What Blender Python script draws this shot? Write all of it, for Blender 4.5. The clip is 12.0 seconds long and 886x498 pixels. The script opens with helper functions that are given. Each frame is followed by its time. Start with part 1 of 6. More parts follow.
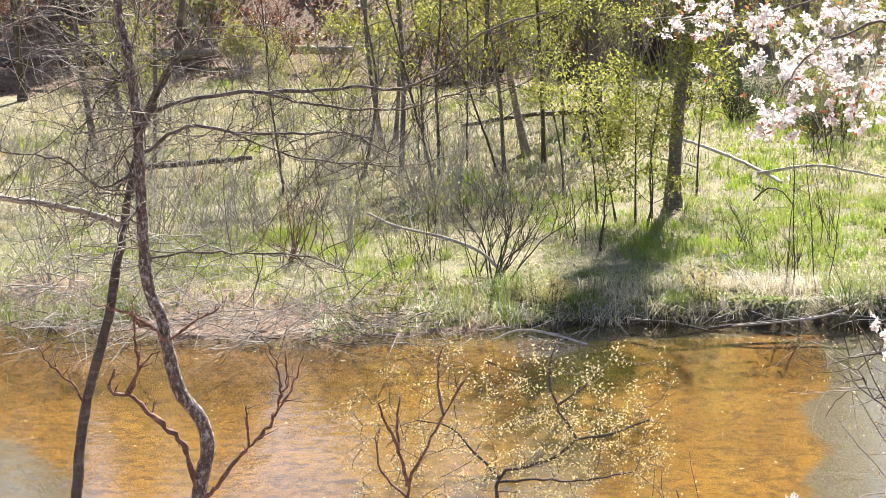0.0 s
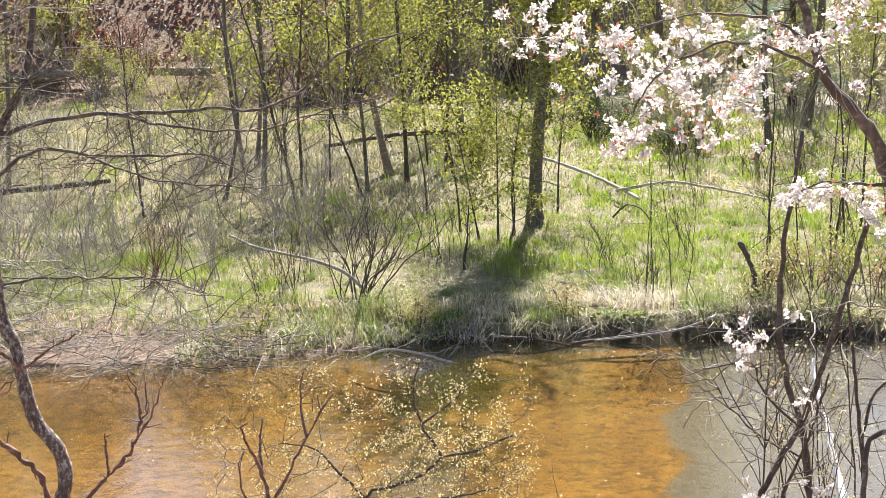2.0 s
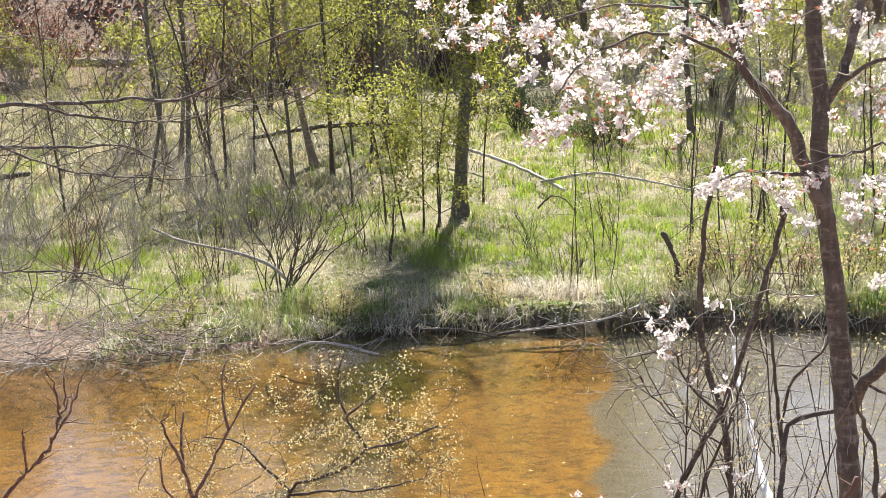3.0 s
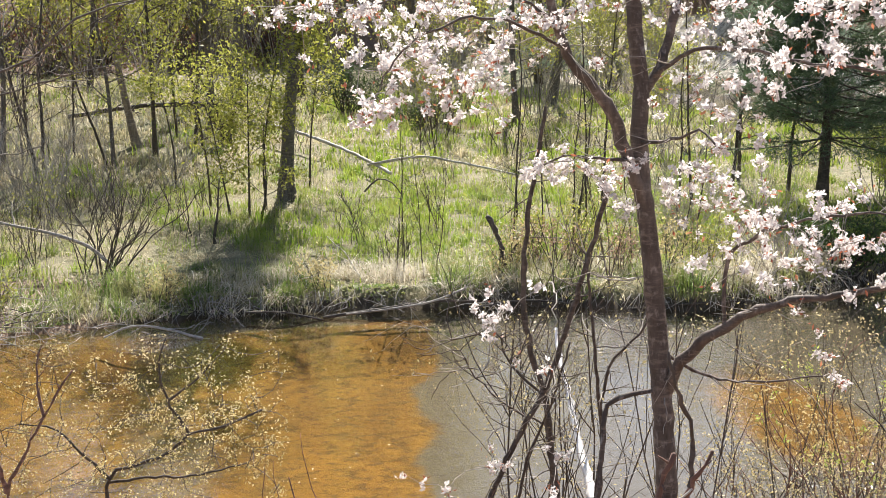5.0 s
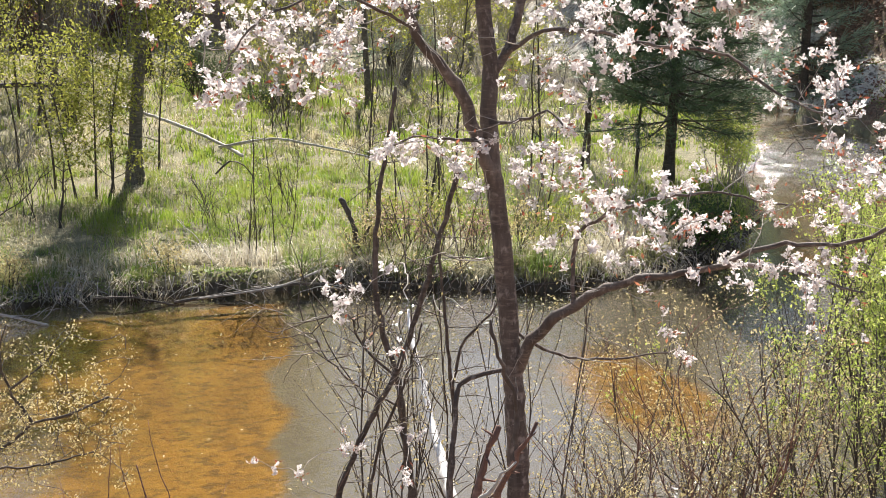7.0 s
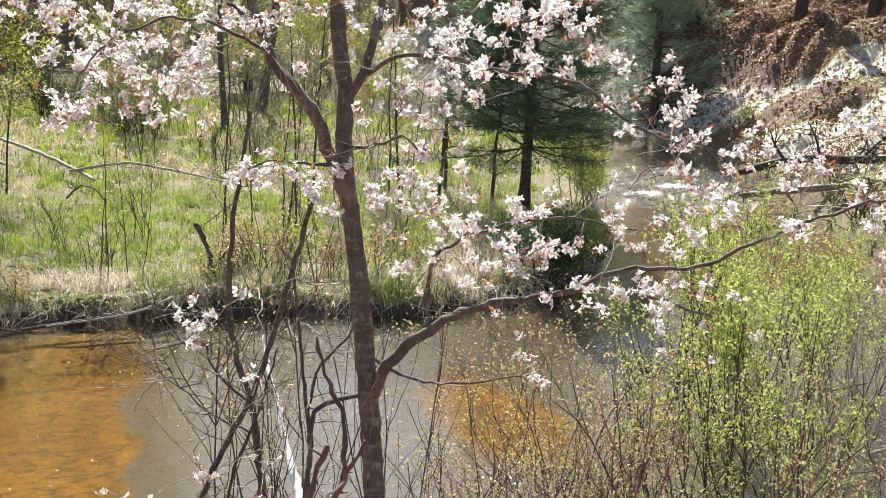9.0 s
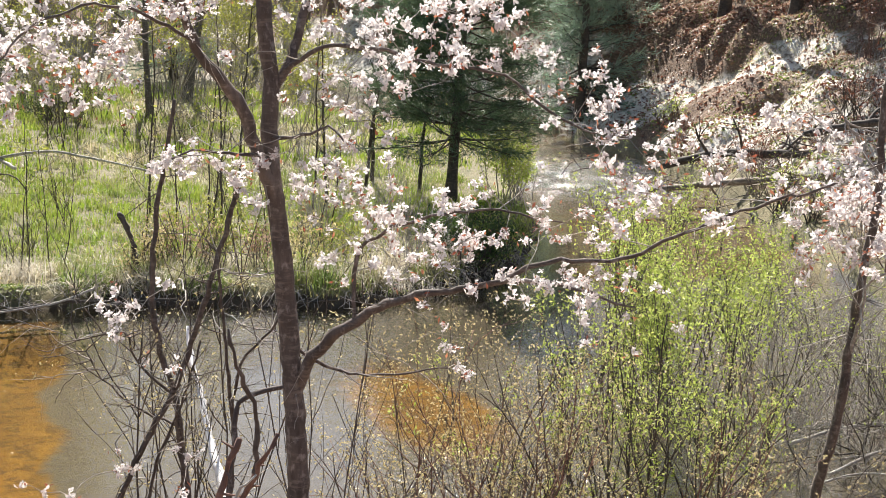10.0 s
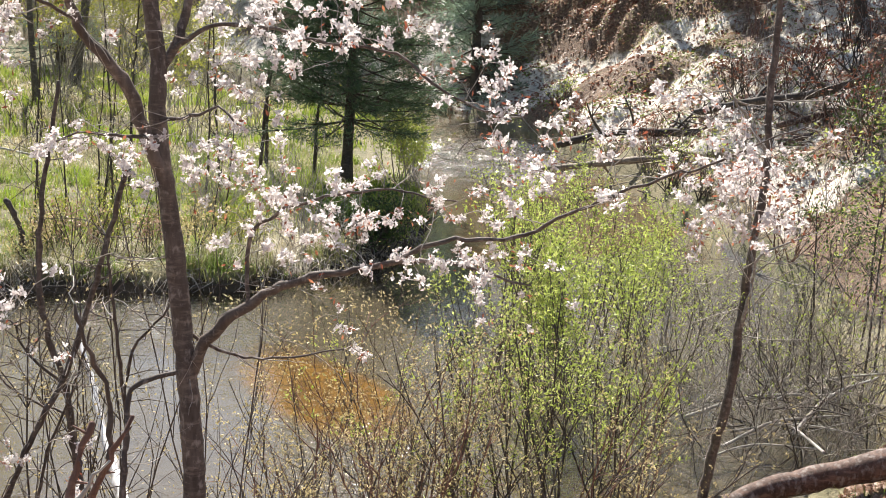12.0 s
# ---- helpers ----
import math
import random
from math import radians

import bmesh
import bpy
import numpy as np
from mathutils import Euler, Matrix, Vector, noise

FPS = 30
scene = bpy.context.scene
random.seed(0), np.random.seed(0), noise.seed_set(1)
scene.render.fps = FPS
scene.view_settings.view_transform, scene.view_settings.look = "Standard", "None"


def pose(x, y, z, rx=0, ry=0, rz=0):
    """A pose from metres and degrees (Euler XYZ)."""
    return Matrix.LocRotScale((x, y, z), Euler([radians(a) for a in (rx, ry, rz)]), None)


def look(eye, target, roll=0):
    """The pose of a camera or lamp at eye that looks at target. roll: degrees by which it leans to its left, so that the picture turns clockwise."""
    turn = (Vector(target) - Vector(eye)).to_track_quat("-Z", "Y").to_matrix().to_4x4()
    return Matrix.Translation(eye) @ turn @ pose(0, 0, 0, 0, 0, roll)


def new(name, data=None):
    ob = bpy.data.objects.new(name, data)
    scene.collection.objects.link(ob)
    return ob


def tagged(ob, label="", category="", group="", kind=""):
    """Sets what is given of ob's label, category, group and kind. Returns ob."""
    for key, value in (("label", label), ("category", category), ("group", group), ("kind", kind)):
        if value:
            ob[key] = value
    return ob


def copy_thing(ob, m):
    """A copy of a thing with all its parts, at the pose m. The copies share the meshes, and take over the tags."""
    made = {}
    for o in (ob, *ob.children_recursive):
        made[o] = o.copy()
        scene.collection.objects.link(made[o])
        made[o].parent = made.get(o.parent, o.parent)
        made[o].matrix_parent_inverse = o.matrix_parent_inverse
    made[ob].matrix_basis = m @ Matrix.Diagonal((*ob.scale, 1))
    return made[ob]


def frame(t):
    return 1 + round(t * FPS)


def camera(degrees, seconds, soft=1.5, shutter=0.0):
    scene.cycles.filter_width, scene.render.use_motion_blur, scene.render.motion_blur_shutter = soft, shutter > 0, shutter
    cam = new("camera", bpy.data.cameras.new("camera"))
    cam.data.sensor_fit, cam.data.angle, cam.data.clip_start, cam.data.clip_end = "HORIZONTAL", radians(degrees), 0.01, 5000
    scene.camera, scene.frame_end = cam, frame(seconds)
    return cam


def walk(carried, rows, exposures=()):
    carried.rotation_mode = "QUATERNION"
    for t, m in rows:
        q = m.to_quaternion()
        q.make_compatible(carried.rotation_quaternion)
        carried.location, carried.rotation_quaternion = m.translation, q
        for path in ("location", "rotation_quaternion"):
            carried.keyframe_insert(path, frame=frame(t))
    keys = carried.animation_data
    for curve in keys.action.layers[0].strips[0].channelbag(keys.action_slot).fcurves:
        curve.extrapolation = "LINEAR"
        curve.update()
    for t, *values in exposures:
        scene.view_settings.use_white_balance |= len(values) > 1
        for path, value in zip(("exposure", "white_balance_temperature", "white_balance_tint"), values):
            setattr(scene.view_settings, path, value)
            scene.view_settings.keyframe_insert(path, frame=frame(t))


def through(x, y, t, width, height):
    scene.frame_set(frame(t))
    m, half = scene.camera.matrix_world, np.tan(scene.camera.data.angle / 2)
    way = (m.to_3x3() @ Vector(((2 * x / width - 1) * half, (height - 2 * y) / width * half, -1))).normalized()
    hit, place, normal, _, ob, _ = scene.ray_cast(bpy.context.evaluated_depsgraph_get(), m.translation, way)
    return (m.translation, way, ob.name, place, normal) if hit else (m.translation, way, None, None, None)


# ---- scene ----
cam = camera(36.55, 12.0, soft=0.4)
# seconds, x, y, z, yaw to the right, pitch, roll
PATH = [
    (0.0, -0.060, -0.021, 4.523, -7.17, -11.23, -2.48),
    (0.5, -0.055, -0.027, 4.526, -5.34, -10.77, -2.63),
    (1.0, -0.053, -0.026, 4.525, -3.67, -10.41, -2.52),
    (1.5, -0.043, -0.029, 4.523, -2.44, -10.40, -2.39),
    (2.0, -0.039, -0.032, 4.522, -1.30, -10.61, -2.38),
    (2.5, -0.027, -0.035, 4.518, -0.20, -10.78, -2.49),
    (3.0, -0.021, -0.023, 4.514, 1.86, -11.07, -2.14),
    (3.2, -0.020, -0.021, 4.513, 2.79, -11.24, -2.15),
    (4.8, -0.015, -0.006, 4.506, 8.49, -11.87, -0.59),
    (5.0, -0.015, -0.004, 4.506, 9.38, -11.95, -0.38),
    (5.5, -0.008, 0.006, 4.500, 11.24, -12.26, 0.24),
    (6.0, -0.005, 0.012, 4.498, 12.78, -12.51, 0.64),
    (6.5, 0.002, 0.018, 4.494, 14.02, -12.66, 0.42),
    (7.0, 0.007, 0.018, 4.493, 15.73, -12.68, 0.51),
    (7.2, 0.009, 0.018, 4.492, 16.20, -12.58, 0.52),
    (8.8, 0.021, 0.021, 4.487, 21.20, -11.54, 1.65),
    (9.0, 0.022, 0.021, 4.487, 21.89, -11.46, 1.73),
    (9.5, 0.025, 0.020, 4.488, 23.78, -11.38, 2.30),
    (10.0, 0.028, 0.021, 4.487, 25.08, -11.71, 2.63),
    (10.5, 0.036, 0.025, 4.482, 26.12, -12.14, 2.86),
    (11.0, 0.044, 0.035, 4.478, 27.14, -12.33, 2.93),
    (11.5, 0.049, 0.040, 4.473, 28.39, -12.31, 2.90),
    (12.0, 0.053, 0.044, 4.474, 29.60, -12.29, 2.69),
]
walk(cam, [(t, Matrix.Translation((x, y, z)) @ Euler((0, 0, radians(-yaw))).to_matrix().to_4x4()
            @ pose(0, 0, 0, 90 + pitch, 0, 0) @ pose(0, 0, 0, 0, 0, roll)) for t, x, y, z, yaw, pitch, roll in PATH],
     exposures=[(0.0, 1.78), (1.5, 1.69), (3.0, 1.59), (5.0, 1.37), (7.0, 1.30), (9.5, 1.27), (12.0, 1.22)])

# ---- light: a clear spring day, the sun ahead and high ----
SUN_AZ, SUN_EL = radians(15.5), radians(46.5)
world = bpy.data.worlds.new("sky")
scene.world = world
world.use_nodes = True
sky = world.node_tree.nodes.new("ShaderNodeTexSky")
sky.sky_type = "NISHITA"
sky.sun_disc = False
sky.sun_elevation, sky.sun_rotation = SUN_EL, SUN_AZ
sky.air_density, sky.dust_density = 1.0, 0.9
background = world.node_tree.nodes["Background"]
background.inputs["Strength"].default_value = 0.060
world.node_tree.links.new(sky.outputs["Color"], background.inputs["Color"])
sun = new("sun", bpy.data.lights.new("sun", "SUN"))
sun.data.energy, sun.data.angle, sun.data.color = 5.0, radians(0.53), (1.0, 0.95, 0.87)
sun.matrix_world = look((math.sin(SUN_AZ) * math.cos(SUN_EL) * 60, math.cos(SUN_AZ) * math.cos(SUN_EL) * 60, math.sin(SUN_EL) * 60), (0, 0, 0))


# ---- materials ----
class Nodes:
    """A small wrapper round a node tree."""

    def __init__(self, name):
        self.mat = bpy.data.materials.new(name)
        self.mat.use_nodes = True
        self.tree = self.mat.node_tree
        self.tree.nodes.clear()
        self.out = self.add("ShaderNodeOutputMaterial")

    def add(self, kind, **sockets):
        n = self.tree.nodes.new(kind)
        for key, value in sockets.items():
            self.put(n, key.replace("_", " "), value)
        return n

    def put(self, n, key, value):
        socket = n.inputs[int(key)] if key.isdigit() else n.inputs[key]
        if isinstance(value, bpy.types.NodeSocket):
            self.tree.links.new(value, socket)
        else:
            socket.default_value = value

    def noise(self, scale, detail=4, rough=0.55, vec=None, stretch=None):
        n = self.add("ShaderNodeTexNoise", Scale=scale, Detail=detail, Roughness=rough)
        v = vec or self.add("ShaderNodeNewGeometry").outputs["Position"]
        if stretch:
            m = self.add("ShaderNodeMapping", Scale=stretch, Vector=v)
            v = m.outputs[0]
        self.put(n, "Vector", v)
        return n.outputs["Fac"]

    def ramp(self, fac, *stops):
        n = self.add("ShaderNodeValToRGB", Fac=fac)
        e = n.color_ramp.elements
        while len(e) < len(stops):
            e.new(0.5)
        for el, (p, c) in zip(e, stops):
            el.position, el.color = p, (c, c, c, 1) if isinstance(c, (int, float)) else (*c, 1)
        return n.outputs[0]

    def mix(self, fac, a, b, mode="MIX"):
        n = self.add("ShaderNodeMix")
        n.data_type, n.blend_type = "RGBA", mode
        for i, value in ((0, fac), (6, a), (7, b)):
            if isinstance(value, tuple):
                value = (*value, 1)
            self.put(n, str(i), value)
        return n.outputs[2]

    def math(self, op, a, b=0.0):
        n = self.add("ShaderNodeMath")
        n.operation = op
        self.put(n, "0", a), self.put(n, "1", b)
        return n.outputs[0]

    def bump(self, height, strength, distance):
        return self.add("ShaderNodeBump", Height=height, Strength=strength, Distance=distance).outputs[0]

    def done(self, shader):
        self.tree.links.new(shader, self.out.inputs["Surface"])
        return self.mat


def bark(name, dark, light, scale=30.0, patch=None, patch_at=0.6):
    """Bark with long furrows; patch: pale lichen or peeling spots."""
    n = Nodes(name)
    tex = n.add("ShaderNodeTexCoord").outputs["Object"]
    f = n.noise(scale, 6, 0.65, tex, (1, 1, 0.25))
    col = n.ramp(f, (0.3, dark), (0.72, light))
    big = n.noise(scale * 0.12, 3, 0.5, tex)
    col = n.mix(n.ramp(big, (0.35, 0.0), (0.7, 0.7)), col, tuple(c * 0.5 for c in dark))
    bands = n.noise(scale * 0.7, 5, 0.7, tex, (0.35, 0.35, 1.6))
    col = n.mix(n.ramp(bands, (0.5, 0.0), (0.66, 0.6)), col, tuple(min(0.8, c * 1.35) for c in light))
    if patch:
        spots = n.noise(scale * 0.9, 4, 0.6, tex, (1, 1, 0.6))
        col = n.mix(n.ramp(spots, (patch_at - 0.05, 0.0), (patch_at + 0.14, 0.8)), col, patch)
    p = n.add("ShaderNodeBsdfPrincipled", Base_Color=col, Roughness=0.78, Normal=n.bump(f, 0.8, 0.006))
    return n.done(p.outputs[0])


def leafy(name, a, b, c=None, through=0.45, rough=0.5, scale=0.6):
    """Thin leaves, blades or petals that let light through; each one has its own tint."""
    n = Nodes(name)
    isl = n.add("ShaderNodeNewGeometry").outputs["Random Per Island"]
    col = n.mix(isl, a, b)
    if c:
        col = n.mix(n.ramp(n.noise(scale, 3), (0.42, 0.0), (0.62, 0.8)), col, c)
    p = n.add("ShaderNodeBsdfPrincipled", Base_Color=col, Roughness=rough)
    t = n.add("ShaderNodeBsdfTranslucent", Color=col)
    m = n.add("ShaderNodeMixShader", Fac=through)
    n.put(m, "1", p.outputs[0]), n.put(m, "2", t.outputs[0])
    return n.done(m.outputs[0])


def ground_material():
    n = Nodes("floodplain_soil")
    attr = {}
    for key in ("sand", "litter", "mud_dark", "bed", "sky_tint", "shingle"):
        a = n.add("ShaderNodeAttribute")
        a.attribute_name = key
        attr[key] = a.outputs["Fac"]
    fine, mid, big = n.noise(38, 6, 0.7), n.noise(5, 5, 0.6), n.noise(0.45, 4, 0.55)
    grass = n.mix(n.ramp(mid, (0.35, 0.0), (0.65, 1.0)), (0.075, 0.085, 0.028), (0.24, 0.20, 0.11))
    grass = n.mix(n.ramp(big, (0.4, 0.0), (0.62, 0.75)), grass, (0.27, 0.23, 0.14))
    grass = n.mix(n.ramp(fine, (0.3, 0.75), (0.55, 0.0)), grass, (0.05, 0.045, 0.02))
    sand = n.mix(n.ramp(n.noise(1.6, 5, 0.65), (0.35, 0.0), (0.6, 1.0)), (0.58, 0.50, 0.41), (0.84, 0.78, 0.69))
    sand = n.mix(n.ramp(n.noise(4.5, 8, 0.8), (0.5, 0.0), (0.6, 0.85)), sand, (0.12, 0.085, 0.06))
    litter = n.mix(n.ramp(n.noise(14, 6, 0.75), (0.35, 0.0), (0.68, 1.0)), (0.05, 0.03, 0.02), (0.34, 0.22, 0.145))
    # dark mud tone, used for the bank's foot and for darker bed
    mud_dark = n.mix(mid, (0.035, 0.026, 0.017), (0.10, 0.075, 0.045))
    pebbles = n.add("ShaderNodeTexVoronoi", Scale=26.0)
    n.put(pebbles, "Vector", n.add("ShaderNodeNewGeometry").outputs["Position"])
    bed = n.mix(n.ramp(n.noise(1.1, 5, 0.6, None, (1.2, 0.8, 1)), (0.38, 0.0), (0.62, 1.0)), (0.18, 0.092, 0.008), (0.25, 0.131, 0.012))
    bed = n.mix(n.ramp(pebbles.outputs["Distance"], (0.1, 0.4), (0.5, 0.0)), bed, (0.07, 0.036, 0.006))
    bed = n.mix(n.ramp(n.noise(5.5, 6, 0.75, None, (0.9, 1.0, 1)), (0.5, 0.0), (0.64, 0.5)), bed, (0.07, 0.036, 0.006))
    bed = n.mix(n.ramp(n.noise(7.0, 5, 0.65, None, (0.8, 1.1, 1)), (0.5, 0.0), (0.59, 0.8)), bed, (0.085, 0.042, 0.006))
    bed = n.mix(n.ramp(n.noise(13, 3, 0.6), (0.62, 0.0), (0.70, 0.4)), bed, (0.40, 0.27, 0.06))
    # grey painted on the bed to stand in for sky mirrored by the water
    sky_tint = n.mix(mid, (0.070, 0.066, 0.064), (0.130, 0.122, 0.116))
    shingle = n.mix(n.ramp(n.noise(11, 6, 0.75), (0.35, 0.0), (0.65, 1.0)), (0.09, 0.055, 0.037), (0.34, 0.235, 0.165))
    edge = n.math("SUBTRACT", mid, 0.5)

    def weight(key, lo=0.4, hi=0.6):
        ragged = n.math("ADD", n.math("MULTIPLY", edge, 0.7), n.math("MULTIPLY", n.math("SUBTRACT", fine, 0.5), 0.45))
        return n.ramp(n.math("ADD", attr[key], ragged), (lo, 0.0), (hi, 1.0))

    col = n.mix(weight("litter"), grass, litter)
    col = n.mix(weight("sand"), col, sand)
    col = n.mix(weight("mud_dark"), col, mud_dark)
    col = n.mix(weight("bed"), col, n.mix(weight("sky_tint", 0.32, 0.68), bed, sky_tint))
    col = n.mix(weight("shingle"), col, shingle)
    h = n.math("ADD", fine, n.math("MULTIPLY", mid, 2.0))
    p = n.add("ShaderNodeBsdfPrincipled", Base_Color=col, Roughness=0.9, Normal=n.bump(h, 0.6, 0.05))
    return n.done(p.outputs[0])


def water_material():
    """Clear shallow water: what is under it shows through, and its surface mirrors the sky and the trees."""
    n = Nodes("river_water")
    rip = n.noise(3.2, 4, 0.6, None, (1.0, 1.1, 1))
    fine = n.noise(17, 3, 0.55, None, (1.0, 1.0, 1))
    h = n.math("ADD", n.math("MULTIPLY", rip, 0.35), n.math("MULTIPLY", fine, 0.05))
    here = n.add("ShaderNodeNewGeometry").outputs["Position"]
    quick = 0.0
    for centre, reach, power in (((15.3, 27.0, 0), 4.6, 1.0), ((5.8, 9.9, 0), 1.9, 0.7), ((8.6, 9.8, 0), 2.2, 1.0), ((5.2, 16.1, 0), 2.6, 0.45), ((10.0, 11.6, 0), 4.2, 1.0),
                                 ((11.8, 13.6, 0), 3.6, 1.0), ((6.2, 10.3, 0), 1.4, 0.45), ((14.0, 23.5, 0), 2.5, 0.5), ((-0.9, 16.3, 0), 0.6, 0.8)):
        v = n.add("ShaderNodeVectorMath")
        v.operation = "DISTANCE"
        n.put(v, "0", here), n.put(v, "1", centre)
        near = n.ramp(n.math("DIVIDE", v.outputs["Value"], reach), (0.55, power), (1.0, 0.0))
        quick = n.math("MAXIMUM", near, quick)
    chop = n.math("MULTIPLY", n.noise(9.0, 4, 0.6, None, (0.8, 1.3, 1)), n.math("MULTIPLY", quick, 2.8))
    h = n.math("ADD", h, chop)
    normal = n.bump(h, 1.0, 0.014)
    facing = n.add("ShaderNodeLayerWeight", Blend=0.5, Normal=normal).outputs["Facing"]
    fres = n.math("ADD", n.math("POWER", facing, n.math("SUBTRACT", 4.0, n.math("MULTIPLY", quick, 1.6))), 0.02)
    clear = n.add("ShaderNodeBsdfTransparent", Color=(0.93, 0.86, 0.71, 1))
    gloss = n.add("ShaderNodeBsdfGlossy", Color=(1, 1, 1, 1), Roughness=n.math("ADD", 0.05, n.math("MULTIPLY", quick, 0.01)), Normal=normal)
    m = n.add("ShaderNodeMixShader", Fac=fres)
    n.put(m, "1", clear.outputs[0]), n.put(m, "2", gloss.outputs[0])
    return n.done(m.outputs[0])


M_GROUND, M_WATER = ground_material(), water_material()
M_GREY = bark("grey_bark", (0.068, 0.056, 0.045), (0.21, 0.18, 0.15))
M_DARK = bark("dark_bark", (0.035, 0.027, 0.021), (0.125, 0.098, 0.075))
M_MOTTLED = bark("mottled_bark", (0.062, 0.042, 0.033), (0.20, 0.145, 0.12), 70, (0.58, 0.53, 0.50), 0.54)
M_SMOOTH = bark("smooth_brown_bark", (0.075, 0.056, 0.046), (0.19, 0.15, 0.125), 34, (0.36, 0.31, 0.28), 0.6)
M_LIMB = bark("brown_grey_limb_bark", (0.05, 0.038, 0.03), (0.175, 0.14, 0.115), 40)
M_RED = bark("reddish_bark", (0.10, 0.05, 0.037), (0.33, 0.19, 0.14), 60)
M_TWIG = bark("grey_twig_bark", (0.22, 0.19, 0.16), (0.54, 0.49, 0.43), 40)
M_BOUGH = bark("grey_brown_bough_bark", (0.052, 0.041, 0.033), (0.23, 0.195, 0.165), 46)
M_BLEACHED = bark("bleached_dead_wood", (0.33, 0.29, 0.245), (0.66, 0.60, 0.53), 30)
M_DRIED = bark("bleached_broken_stick", (0.80, 0.76, 0.72), (0.92, 0.90, 0.87), 30)
M_LOG = bark("log_bark", (0.14, 0.105, 0.075), (0.40, 0.33, 0.26), 22)
M_REDLOG = bark("peeled_reddish_log", (0.055, 0.028, 0.02), (0.21, 0.12, 0.085), 24, (0.33, 0.28, 0.25), 0.56)
M_LEAF = leafy("spring_leaves", (0.18, 0.20, 0.03), (0.42, 0.41, 0.095), through=0.55)
M_WILLOW = leafy("willow_leaves", (0.26, 0.35, 0.055), (0.50, 0.535, 0.155), through=0.56)
M_BUD = leafy("pale_yellow_young_leaves", (0.40, 0.32, 0.13), (0.62, 0.53, 0.29), through=0.5)
M_DEEP = leafy("dark_green_leaves", (0.03, 0.065, 0.014), (0.09, 0.14, 0.03), through=0.3)
M_NEEDLE = leafy("pine_needles", (0.05, 0.09, 0.045), (0.13, 0.19, 0.09), through=0.3, rough=0.45)
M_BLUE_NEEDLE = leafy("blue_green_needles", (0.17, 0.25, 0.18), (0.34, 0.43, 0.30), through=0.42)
M_PETAL = leafy("white_petals", (0.76, 0.685, 0.665), (0.86, 0.835, 0.815), through=0.5, rough=0.6)
M_COPPER = leafy("coppery_young_leaves", (0.30, 0.085, 0.05), (0.46, 0.20, 0.11), through=0.45)
M_GRASS = leafy("green_grass", (0.17, 0.30, 0.022), (0.36, 0.44, 0.06), (0.37, 0.37, 0.12), through=0.45, scale=2.6)
M_SEDGE = leafy("dark_sedge", (0.10, 0.17, 0.03), (0.27, 0.34, 0.08), (0.40, 0.36, 0.17), through=0.45, scale=2.2)
M_STRAW = leafy("dry_straw", (0.37, 0.315, 0.18), (0.72, 0.62, 0.42), (0.28, 0.29, 0.125), through=0.42, rough=0.6, scale=1.2)
M_PALE = leafy("pale_dead_grass", (0.55, 0.48, 0.37), (0.84, 0.77, 0.64), (0.40, 0.35, 0.22), through=0.4, rough=0.6, scale=2.4)
M_FALLEN = leafy("fallen_tan_leaves", (0.28, 0.17, 0.11), (0.62, 0.43, 0.33), through=0.3)
M_RUST = leafy("withered_brown_leaves", (0.10, 0.035, 0.022), (0.30, 0.12, 0.07), through=0.3)


